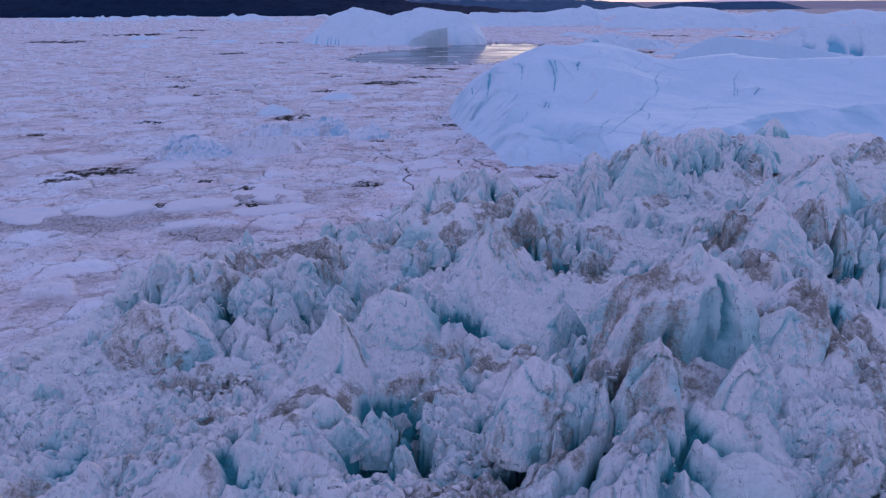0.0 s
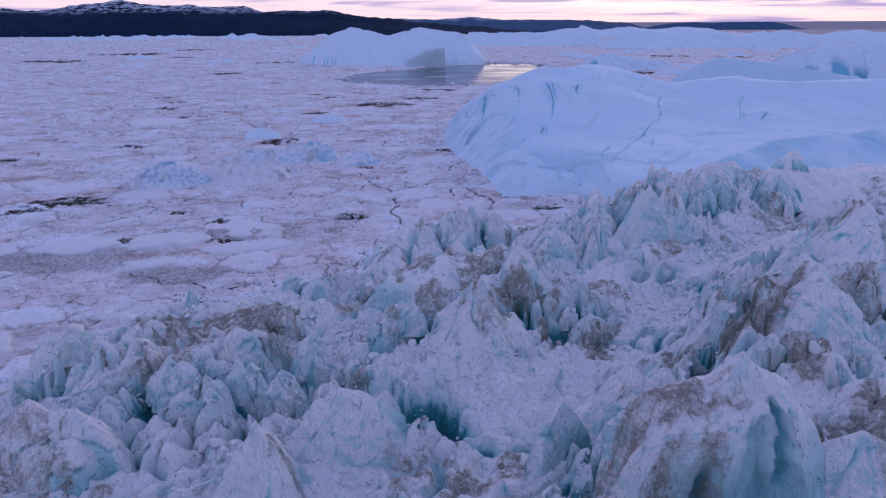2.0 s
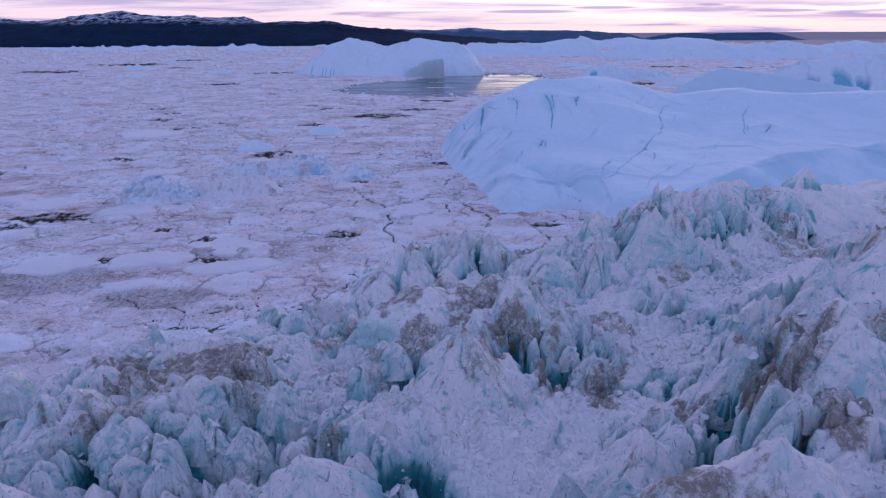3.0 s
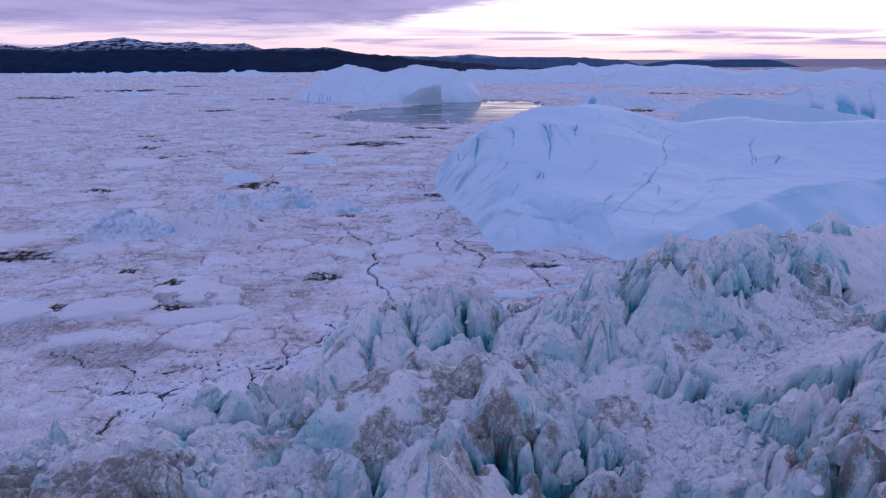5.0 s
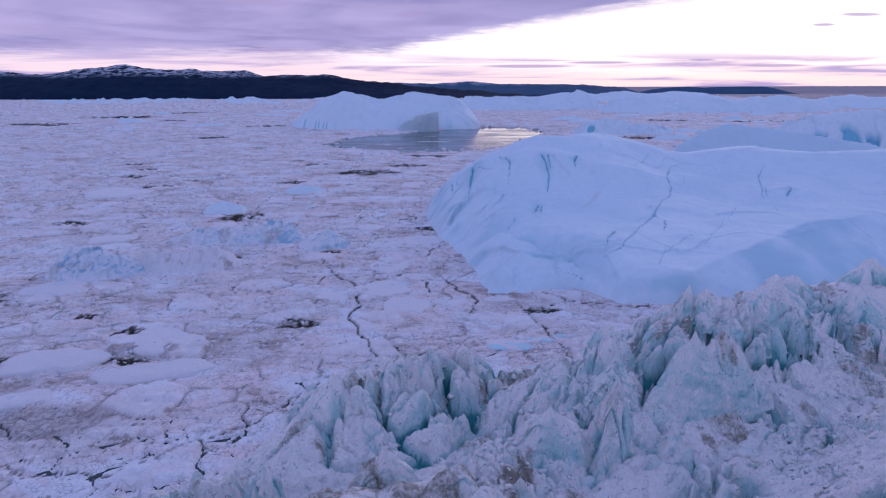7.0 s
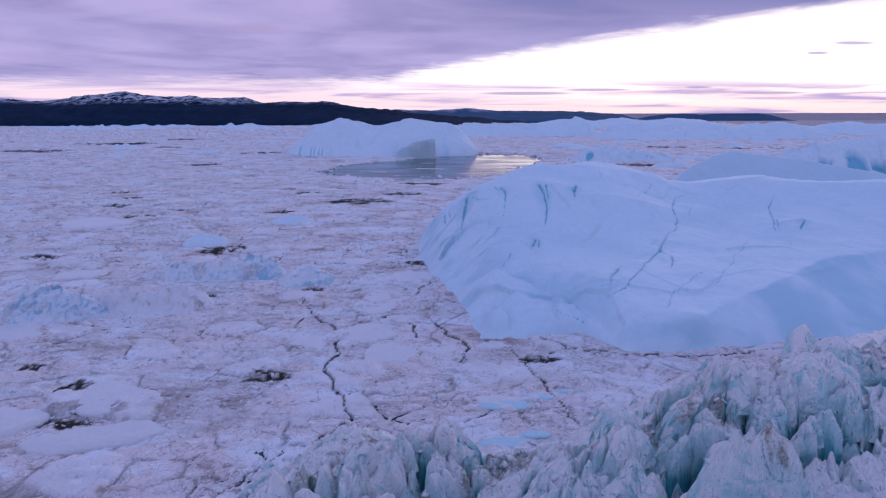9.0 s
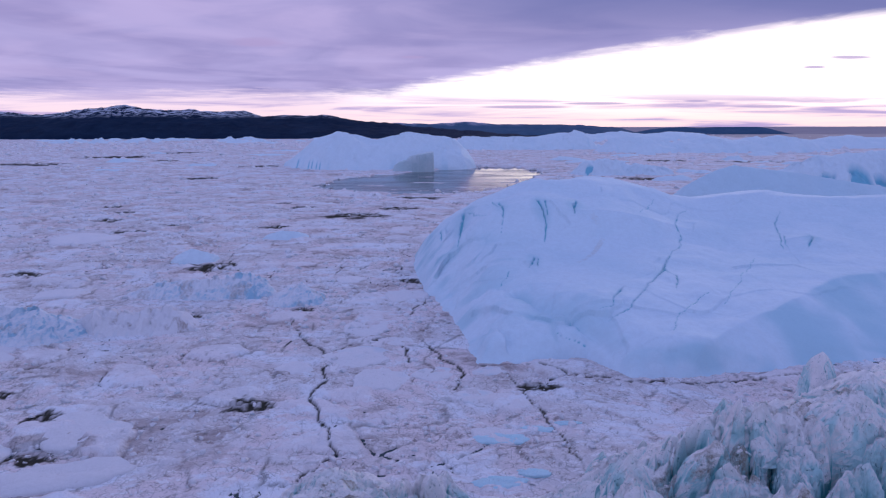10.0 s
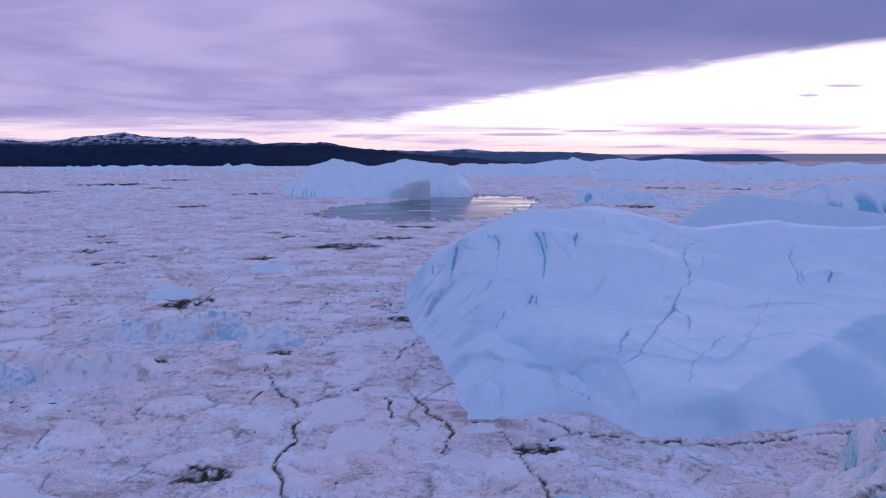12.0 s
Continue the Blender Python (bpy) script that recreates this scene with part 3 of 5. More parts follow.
def rough_height(x, y):
    z, d = rough_base(x, y)
    w1, w2, w3 = fbm(x / 5, y / 5, 11, 3), fbm(x / 5, y / 5, 12, 3), fbm(x / 1.1, y / 1.1, 13, 2)
    wx, wy = x + 1.3 * w1 + 0.22 * w3, y + 1.3 * w2 - 0.22 * w3
    rx, ry = wx * 0.83 + wy * 0.56, wy * 0.83 - wx * 0.56      # the crevasses run aslant
    big, gap1 = crags(rx / 9.5, ry / 5.4, 21, 2.5, 1.0)
    slab, gap2 = crags(rx / 4.0, ry / 2.5, 27, 3.0, 1.0)
    shard, gap3 = crags(wx / 1.35, wy / 1.0, 33, 2.6, 1.0)
    patch = fbm(x / 15, y / 15, 61, 3)
    calm = 0.0 * x
    for cx, cy, cr in CALM:
        calm = np.maximum(calm, smooth(1.2, 0.5, np.hypot(x - cx, y - cy) / cr + 0.4 * w1))
    wander = 16 * fbm(x / 22, y / 22, 67, 3)
    core = 0.4 + 0.6 * smooth(-64, -46, x + wander) * smooth(90, 70, x + wander) * smooth(10, 36, y + wander) * smooth(184, 162, y)      # round the far sides the ice is worn smoother
    split = crevassed(x, y, w1) * core
    broken = np.clip(0.45 * smooth(-0.2, 0.3, patch) + split, 0, 1) * (1 - 0.9 * calm) * (0.25 + 0.75 * core)        # smooth snow lies between the broken fields
    rubble = smooth(-0.25, 0.2, fbm(x / 8, y / 8, 63, 3)) * (1 - 0.6 * calm) * core
    top = smooth(20, 27, z)
    edge = smooth(-2, 6, d)
    rel = (0.30 + 0.45 * broken) * (1 - 0.6 * calm) * (3.0 + 1.0 * top) * (big + 0.25) + ((0.12 + 0.6 * broken) * 1.2 + 1.5 * split * (1 - calm)) * (slab + 0.15) + (0.35 + 0.65 * rubble) * 0.68 * (shard + 0.2)
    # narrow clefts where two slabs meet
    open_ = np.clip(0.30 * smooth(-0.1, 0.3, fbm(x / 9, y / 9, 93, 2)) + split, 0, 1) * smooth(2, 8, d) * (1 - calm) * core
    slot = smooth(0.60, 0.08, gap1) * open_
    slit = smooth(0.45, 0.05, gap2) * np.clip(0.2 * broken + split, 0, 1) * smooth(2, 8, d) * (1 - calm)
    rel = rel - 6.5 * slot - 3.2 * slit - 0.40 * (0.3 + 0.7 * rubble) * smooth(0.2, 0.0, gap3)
    z = z + edge * rel
    flute = ridged(rx / 2.2, ry / 0.6, 17, 3)
    z = z + core * (0.40 * (flute - 0.5) * smooth(0.1, 0.5, -patch + 0.35) + 0.10 * w3)
    fresh = smooth(-0.2, 0.25, fbm(x / 6, y / 6, 95, 3))
    # clear blue ice in clefts and hollows, its dark tone also painting their shade
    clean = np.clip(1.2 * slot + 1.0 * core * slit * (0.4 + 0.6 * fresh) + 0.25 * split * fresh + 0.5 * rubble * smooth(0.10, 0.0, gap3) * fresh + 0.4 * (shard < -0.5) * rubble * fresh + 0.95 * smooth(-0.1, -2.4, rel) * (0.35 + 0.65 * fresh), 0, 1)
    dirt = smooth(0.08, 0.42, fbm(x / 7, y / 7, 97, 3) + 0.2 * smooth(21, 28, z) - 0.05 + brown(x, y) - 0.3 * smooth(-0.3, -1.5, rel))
    dirt = np.maximum(dirt, 0.85 * smooth(0.22, 0.02, gap3) * smooth(-0.05, 0.3, fbm(x / 6, y / 6, 98, 3)) * (1 - slot)) * (1 + 0.35 * brown(x, y))      # brown also along the joints between the shards
    return z, clean, dirt


rough_berg = tagged(new("crevassed_iceberg"), "huge crevassed iceberg, silty white and blue ice, afloat in brash", "iceberg")
X, Y = np.meshgrid(axis(-80, -44, 68, 158, 0.185, 0.9), axis(-28, 37, 160, 218, 0.185, 0.8))
Z, clean, dirt = rough_height(X, Y)
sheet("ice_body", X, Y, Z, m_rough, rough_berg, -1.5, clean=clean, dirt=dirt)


def serac(x, y, top, wide, deep, tall, heading, seed, round_=0.0, hollow=0.0, fine=(92, 40), silt=1.0, grain=1.0):
    """A leaning pinnacle of ice: planes cut down to a short crest, with flutes down the faces, standing in the body of the berg."""
    rng = np.random.RandomState(seed)
    a, t = np.meshgrid(np.linspace(0, 2 * math.pi, fine[0], endpoint=False), 1 - (1 - np.linspace(0, 1, fine[1])) ** 1.35)
    tall = 1.15 * tall + 3.0
    faces = rng.randint(5, 8)
    r = np.full(a.shape, 1.3)
    warp = a + 0.12 * fbm(t * 2.5 + seed, np.cos(a) + seed, seed + 9, 3)
    for k in range(faces):
        q = 2 * math.pi * (k + rng.uniform(-0.35, 0.35)) / faces
        p = 1.5 + 0.9 * rng.rand() + (2.0 if round_ >= 0 else 0.3) * math.cos(q) ** 2 * rng.rand() + 0.8 * round_
        reach = rng.uniform(0.70, 1.05) * (1 - t ** p) * (1 + 0.3 * (1 - t) ** 3)
        c = np.cos(warp - q)
        r = np.minimum(r, np.where(c > 0.12, reach / np.maximum(c, 0.12), 9.0))
    r = np.maximum(r, 0)
    body = smooth(1.0, 0.75, t)
    lump = fbm(np.cos(a) * 1.6 + seed, np.sin(a) * 1.6 + t * 3.0, seed + 1, 4)
    r = r * (1 + 0.16 * grain * lump)
    lean = rng.uniform(-0.22, 0.22, 2)
    X, Y = (r * np.cos(a) + lean[0] * t) * wide, (r * np.sin(a) + lean[1] * t) * deep
    size = min(1.0, wide / 3.0)
    flute = ridged(X / (2.6 * size) + 0.2 * lump, Y / (2.6 * size) + seed, seed, 3) - 0.6
    comb = ridged(X / (0.9 * size) + 0.3 * lump, Y / (0.9 * size) + t * tall * 0.08, seed + 8, 3) - 0.6
    cleft = smooth(0.09, 0.0, np.abs(vnoise(X / (2.1 * size) + 0.25 * lump + seed, Y / (2.1 * size), seed + 12))) * smooth(0.05, 0.2, t) * smooth(0.97, 0.8, t)
    Z = t * tall + size * (1 - t ** 6) * (0.25 * fbm(X / 0.7, Y / 0.7 + t * 4, seed + 2, 3)) * (t > 0.02) - 0.10 * size * tall * smooth(0.6, 1.0, t) * (0.5 + fbm(X / (1.6 * size) + 9, Y / (1.6 * size), seed + 5, 2))
    chip, _ = facets(a * 2.6 + seed, t * 5.0 + 0.5 * lump, seed + 14, 1.3)
    push = grain * size * body * (0.50 * flute + (0.32 + 0.2 * hollow) * comb + 0.22 * fbm(Z / 0.6 + 3 * np.cos(a), 3.0 * np.sin(a) + seed, seed + 3, 4) + 0.16 * chip - 0.55 * cleft)
    X, Y = X + push * np.cos(a), Y + push * np.sin(a)
    bend = a + 0.10 * fbm(t * 5, a * 0 + 3.0, seed + 9, 3)
    face = np.maximum(0.7 * smooth(0.30, 0.08, np.abs(bend - 4.40 - 0.25 * t)) * smooth(0.1, 0.35, t) * smooth(0.84, 0.7, t), smooth(0.13, 0.04, np.abs(bend - 4.74 - 0.2 * t)) * smooth(0.35, 0.5, t) * smooth(0.9, 0.8, t))
    face = hollow * np.maximum(face, smooth(0.16, 0.05, np.abs(bend - 3.95)) * smooth(0.05, 0.2, t) * smooth(0.62, 0.45, t))
    Y = Y + 0.22 * deep * face
    h = radians(heading)
    px, py = x + X * math.cos(h) - Y * math.sin(h), y + X * math.sin(h) + Y * math.cos(h)
    # clefts take the same shade-darkened blue; other patches are clear ice
    fresh = np.maximum(0.8 * cleft, 0.75 * smooth(0.10, 0.45, fbm(a * 1.3 + seed, t * 2, seed + 6, 3)) * smooth(0.95, 0.3, t))
    fresh = np.maximum(fresh, 0.8 * smooth(118, 140, y) * smooth(-0.05, 0.3, fbm(a * 2.5 + seed, t * 3, seed + 7, 3)) * smooth(0.98, 0.5, t))
    fresh = np.maximum(fresh * (1 - 1.8 * brown(px, py)), 0.85 * face)
    return sheet("serac", px, py, top - tall + Z, m_rough, rough_berg, ring=True, clean=fresh, dirt=silt * (0.9 + 0.35 * brown(px, py)) * smooth(0.1, 0.45, fbm(px / 7, py / 7, 97, 3) + 0.25 * lump + brown(px, py) - 0.22 * smooth(112, 135, y)))


# x, y, height of the tip, half width, half depth, height of the pinnacle
SERACS_NEAR = [(-11.2, 57.5, 29.6, 5.2, 4.2, 9), (-5.6, 65.5, 27.2, 6.0, 3.5, 6), (-24, 68.5, 22.6, 3.2, 2.4, 4.5), (-17.3, 76, 24.8, 3.2, 2.0, 5), (-13.6, 75, 24.4, 2.8, 1.8, 5),
               (-22.4, 78, 23.8, 2.4, 1.6, 4), (-12, 80.5, 25.4, 3.0, 2.2, 5), (-20.5, 66, 20.5, 2.2, 1.8, 3), (-31.5, 65, 26, 7.0, 3.0, 6), (8.2, 47.5, 29.8, 4.0, 3.0, 6),
               (13.8, 65.5, 25.8, 4.0, 1.8, 4.5), (20.5, 67.8, 28, 4.0, 2.6, 4.5), (17.8, 45.8, 32.4, 3.2, 2.4, 6), (26, 47, 30.6, 3.4, 2.2, 4), (32.5, 55, 30.5, 4.0, 2.4, 4)]
SERACS_MID = [(5.8, 84, 30.2, 6.0, 4.5, 8), (-4, 88, 25, 3.2, 2.4, 5), (14, 99.5, 28.8, 4.0, 3.0, 5), (11.3, 104, 28, 4.0, 2.6, 5), (35.5, 83.5, 28, 5.0, 3.0, 5), (40.5, 73, 34.4, 4.6, 3.4, 6),
              (44.3, 82, 33.6, 4.0, 3.0, 5), (60.5, 99, 34.4, 7.0, 5.0, 7), (51, 87, 32.2, 4.5, 3.0, 5), (-28, 84, 25.6, 3.4, 2.6, 4.5), (-18, 89, 25.6, 3.4, 2.2, 4), (-31, 77.5, 26.4, 3.0, 2.2, 5), (22, 90.5, 23, 3, 2.0, 3)]
SERACS_BACK = [(28.4, 118.4, 29.4, 3.2, 2.4, 8), (39.6, 125.4, 31.2, 5.8, 2.0, 8), (44, 127, 30.4, 4.4, 2.4, 7), (21.2, 118, 26.2, 5.0, 3.0, 6), (31, 125, 27.8, 3, 2.2, 5), (48, 142.5, 30.3, 4.4, 3.0, 6),
               (40.5, 139, 28.4, 3.8, 2.6, 5), (33.5, 138.5, 27, 3.6, 2.4, 5), (57, 143.5, 31.6, 5, 3.2, 6), (66, 154, 29.6, 5, 3.4, 6), (82.5, 161.5, 29.6, 5, 3.6, 6), (83.4, 190, 18.6, 3.6, 3.0, 6), (73.5, 147, 28.8, 4.5, 3.2, 5)]
SERACS_FRONT = [(5.4, 139.6, 22.6, 4.6, 2.8, 6), (-3, 131.5, 23.2, 4.2, 3.0, 6), (-7.6, 115, 20.8, 2.6, 1.8, 5), (-12, 116.8, 18.4, 2.4, 1.8, 5), (-15.6, 117, 17.2, 2.2, 1.6, 4),
                 (15, 151, 18, 4.2, 2.6, 5), (5.6, 109, 26, 4.0, 2.4, 5), (-47, 90, 20.5, 4.5, 3.0, 5)]
NAMED = SERACS_NEAR + SERACS_MID + SERACS_BACK + SERACS_FRONT
for n, (x, y, top, wide, deep, tall) in enumerate(NAMED):
    worn = -0.7 if tall > 7.5 else 0.7 if y > 128 or (x < 12 and y > 100) else 0.0      # tall spires are sharp, the farther crests rounder
    serac(x, y, top, wide, deep, tall, random.uniform(-35, 45) if wide < 5 else random.uniform(-8, 16), 300 + n, worn, grain=0.5 if wide > 3.9 or y > 128 else 0.85)
serac(24.3, 54.5, 36.4, 7.6, 6.5, 10, 8, 371, 2.2, 1.0, grain=0.6)       # the great rounded back with a blue hollow
serac(4.2, 102.0, 26.6, 10.5, 6.5, 6, 12, 374, 1.8)       # a low silty mound
serac(41.5, 76, 34.2, 6.5, 5.0, 8, 40, 372, 0.6)
serac(-33, 66, 26.2, 8.0, 5.5, 7, -10, 373, 0.8)
rng = random.Random(21)
count = 0
for line in RIDGES:
    for (x0, y0, z0), (x1, y1, z1) in zip(line, line[1:]):
        steps = max(1, round(math.hypot(x1 - x0, y1 - y0) / 3.6))
        for k in range(steps):
            f = (k + rng.random()) / steps
            x, y, top = x0 + f * (x1 - x0) + rng.gauss(0, 2.8), y0 + f * (y1 - y0) + rng.gauss(0, 2.8), z0 + f * (z1 - z0) - rng.uniform(1.4, 4.6)
            crowded = any(math.hypot((x - n_[0]) / (n_[3] + 1.2), (y - n_[1]) / (n_[4] + 2.5)) < 1 for n_ in NAMED)
            if -50 < x < 80 and 38 < y < 170 and not crowded and rng.random() < 0.6:
                size = rng.uniform(0.9, 2.9)
                count += 1
                serac(x, y, top, size * rng.uniform(1.0, 1.7), size, rng.uniform(2.2, 4.2), rng.uniform(-30, 60), 400 + count, 0.2 if y < 100 else 0.7, 0.0, (56, 28))


def block_mesh(name, seed, material):
    """A broken lump of ice with flat cut faces."""
    bm = bmesh.new()
    rng = random.Random(seed)
    turn = Matrix.Rotation(rng.uniform(0, 1.5), 4, Vector((rng.uniform(-1, 1), rng.uniform(-1, 1), rng.uniform(-1, 1))))
    for k in range(11):
        v = Vector((rng.gauss(0, 1), rng.gauss(0, 1), rng.gauss(0, 1))).normalized()
        bm.verts.new(turn @ Vector((v.x, v.y * 0.85, v.z * 0.7)))
    hull = bmesh.ops.convex_hull(bm, input=bm.verts)
    bmesh.ops.delete(bm, geom=[v for v in bm.verts if not v.link_faces], context="VERTS")
    bmesh.ops.recalc_face_normals(bm, faces=bm.faces)
    me = bpy.data.meshes.new(name)
    bm.to_mesh(me)
    bm.free()
    me.materials.append(material)
    return me


def joined_lumps(name, meshes, places, material, parent=None):
    """Many small lumps in one mesh: rows of x, y, z, size, turn."""
    shapes = []
    for me in meshes:
        co = np.empty(len(me.vertices) * 3)
        me.vertices.foreach_get("co", co)
        ix = np.empty(len(me.loops), np.int32)
        me.loops.foreach_get("vertex_index", ix)
        shapes.append((co.reshape(-1, 3), ix))
    cos, idx, base = [], [], 0
    for n, (x, y, z, size, turn) in enumerate(places):
        co, ix = shapes[n % len(shapes)]
        c, s_ = math.cos(turn) * size, math.sin(turn) * size
        cos.append(np.stack([x + c * co[:, 0] - s_ * co[:, 1], y + s_ * co[:, 0] + c * co[:, 1], z + size * 0.8 * co[:, 2]], axis=1))
        idx.append(ix + base)
        base += len(co)
    cos, idx = np.concatenate(cos), np.concatenate(idx)
    me = bpy.data.meshes.new(name)
    me.vertices.add(len(cos))
    me.vertices.foreach_set("co", cos.astype(np.float32).ravel())
    me.loops.add(len(idx))
    me.loops.foreach_set("vertex_index", idx.astype(np.int32))
    me.polygons.add(len(idx) // 3)
    me.polygons.foreach_set("loop_start", np.arange(0, len(idx), 3, dtype=np.int32))
    me.update(calc_edges=True)
    me.materials.append(material)
    ob = new(name, me)
    ob.parent = parent
    return ob


# small fins between the pinnacles: a dozen shapes, set by hundreds along the crevasse fields
FINS = []
for k in range(12):
    fin = serac(0, 0, 0, 1.0, 0.62, 1.6, 0, 900 + k, 0.7, 0.0, (18, 11), 0.0)
    fin.data.transform(Matrix.Diagonal((1, 1, 1 / 4.84, 1)))
    FINS.append(fin.data)
    bpy.data.objects.remove(fin)
rng = np.random.RandomState(44)
fx, fy = rng.uniform(-44, 76, 5200), rng.uniform(39, 162, 5200)
calm = np.zeros(len(fx))
for cx, cy, cr in CALM:
    calm = np.maximum(calm, smooth(1.2, 0.6, np.hypot(fx - cx, fy - cy) / cr))
keep = rng.uniform(0, 1, len(fx)) < (0.06 + 0.7 * crevassed(fx, fy, 0.0 * fx)) * (1 - calm) * (1 - 1.6 * brown(fx, fy))
fx, fy = fx[keep], fy[keep]
fz, _, _ = rough_height(fx, fy)
fx, fy, fz = fx[fz > 4], fy[fz > 4], fz[fz > 4]
near = np.argsort(np.hypot(fx - 8, fy - 62))[:850]
verts, loops, fresh_, base = [], [], [], 0
for n, k in enumerate(near):
    size, tall = rng.uniform(0.7, 1.9), rng.uniform(1.6, 3.6)
    turn = radians(rng.normal(32, 30))
    m = Matrix.Translation((fx[k], fy[k], fz[k] + 0.55 * tall)) @ Matrix.Rotation(turn, 4, "Z") @ Matrix.Rotation(rng.uniform(-0.2, 0.2), 4, "X") @ Matrix.Diagonal((size * 1.3, size, 1.7 * tall, 1))
    data = FINS[n % 12]
    if n < 290:
        ob = new("fin", data)
        ob.parent = rough_berg
        ob.matrix_basis = m
        continue
    co, ix, fr = np.empty(len(data.vertices) * 3), np.empty(len(data.loops), np.int32), np.empty(len(data.vertices))
    data.vertices.foreach_get("co", co)
    data.loops.foreach_get("vertex_index", ix)
    data.attributes["clean"].data.foreach_get("value", fr)
    mm = np.array(m)
    verts.append(co.reshape(-1, 3) @ mm[:3, :3].T + mm[:3, 3])
    loops.append(ix + base)
    fresh_.append(fr)
    base += len(fr)
verts, loops = np.concatenate(verts), np.concatenate(loops)
me = bpy.data.meshes.new("fin_field")
me.vertices.add(len(verts))
me.vertices.foreach_set("co", verts.astype(np.float32).ravel())
me.loops.add(len(loops))
me.loops.foreach_set("vertex_index", loops.astype(np.int32))
me.polygons.add(len(loops) // 4)
me.polygons.foreach_set("loop_start", np.arange(0, len(loops), 4, dtype=np.int32))
me.polygons.foreach_set("use_smooth", np.ones(len(loops) // 4, bool))
me.attributes.new("clean", "FLOAT", "POINT").data.foreach_set("value", np.concatenate(fresh_).astype(np.float32))
me.update(calc_edges=True)
me.materials.append(m_rough)
field = new("fin_field", me)
field.parent = rough_berg
tagged(field, "small fins of white and blue ice in the crevasse fields", kind="stuff")

LUMPS = [block_mesh("ice_block", 500 + k, m_rough) for k in range(8)]
rng = np.random.RandomState(77)
bx, by = rng.uniform(-46, 80, 40000), rng.uniform(38, 165, 40000)
dens = 0.8 * smooth(0.0, 0.4, fbm(bx / 8, by / 8, 63, 3)) + 0.5 * smooth(0.2, 0.5, fbm(bx / 5, by / 5, 64, 2)) + 0.03
keep = rng.uniform(0, 1, len(bx)) < dens
bx, by = bx[keep], by[keep]
bz, _, _ = rough_height(bx, by)
size = 0.14 + 0.60 * rng.uniform(0, 1, len(bx)) ** 5
rows = np.stack([bx, by, bz + 0.15 * size, size, rng.uniform(0, 6.28, len(bx))], axis=1)
rows = rows[bz > 3]
order = np.argsort(-rows[:, 3] + 0.01 * np.abs(rows[:, 1] - 80))
for n, (x, y, z, size_, turn) in enumerate(rows[order[:280]]):
    ob = new("ice_block", LUMPS[n % 8])
    ob.parent = rough_berg
    ob.matrix_basis = Matrix.Translation((x, y, z)) @ Matrix.Rotation(turn, 4, "Z") @ Matrix.Diagonal((size_ * 1.2, size_, size_ * 0.9, 1))
tagged(joined_lumps("ice_rubble", LUMPS, rows[order[280:]], m_rough, rough_berg), "loose lumps of white and blue ice rubble", kind="stuff")

# ---- the smooth iceberg behind it ----
SMOOTH_EDGE = [(22, 231), (33, 232), (52, 234), (59, 222), (79, 222), (110, 229), (150, 236), (215, 262), (262, 320), (250, 385), (190, 415), (120, 410), (60, 398), (20, 385), (3, 368), (4, 345), (12, 296), (19, 262)]
BROW = [(70, 221, 0), (85, 232, 0), (97, 241, 0), (140, 273, 0), (190, 290, 0), (280, 312, 0)]
CRACKS = [   # x, y, width
    [(25.0, 342, 1.6), (24.3, 335, 2.2), (23.7, 328, 1.6), (22.6, 319, 0.8), (21.8, 312, 0.3)],
    [(26.5, 336, 0.9), (29, 326, 0.4), (32, 318, 0.2)],
    [(38.2, 328, 0.8), (38.6, 320, 1.0), (38.4, 314, 0.5), (37.3, 308, 0.2)],
    [(35.5, 331, 0.5), (37.5, 322, 0.4)],
    [(52.2, 322, 0.9), (52.8, 316, 1.4), (53.4, 311, 0.8), (51.9, 302, 0.3)],
    [(54.5, 322, 0.8), (54.6, 314, 0.6)],
    [(67.2, 325, 1.0), (65.5, 319, 1.5), (64.4, 314, 0.5)],
    [(45.8, 288, 1.0), (44.7, 282, 0.9), (42.5, 280, 0.4)],
    [(47.2, 288, 0.5), (46.2, 281, 0.7)],
    [(115, 338, 0.3), (109, 331, 0.5), (103, 318, 0.5), (101.6, 308, 0.6), (98, 298, 0.5), (92.6, 292, 0.4), (87, 282, 0.7), (84.7, 276, 0.9), (78, 266, 0.5), (73, 257.6, 0.5), (68, 250, 0.5), (63.6, 243.6, 0.4), (58.9, 240.6, 0.3)],
    [(84.7, 276, 0.7), (86.5, 271, 0.5), (85.5, 266, 0.5), (82.8, 259, 0.3)],
    [(68, 261, 0.5), (66, 257, 0.9), (62.8, 251, 0.8), (60.9, 245.6, 0.4), (56.8, 244.3, 0.3)],
    [(37.5, 259.5, 1.5), (39.5, 256, 1.3), (41.5, 254, 0.4)],
    [(49.5, 244, 0.8), (51, 241, 0.5)],
    [(152, 337, 0.3), (146, 328, 0.5), (140, 313, 0.5), (135, 301, 0.3)],
    [(141, 312, 0.4), (137, 302, 0.4)],
    [(151.5, 314, 0.5), (149, 308, 1.2), (144, 301, 0.4)],
    [(33.5, 269, 0.4), (35.5, 274, 0.5), (36.8, 279, 0.3)],
    [(90.6, 257, 0.25), (84, 249.5, 0.25), (78, 243, 0.3), (72.5, 233, 0.3)],
    [(102, 340, 0.25), (95, 328, 0.3), (90, 319, 0.25)],
    [(45, 238.5, 0.25), (52, 236, 0.3)],
    [(121.7, 293, 0.2), (112, 279, 0.2), (105, 268, 0.2), (93, 250.6, 0.2)],
    [(15.4, 341, 0.8), (16.1, 333, 0.5)],
]


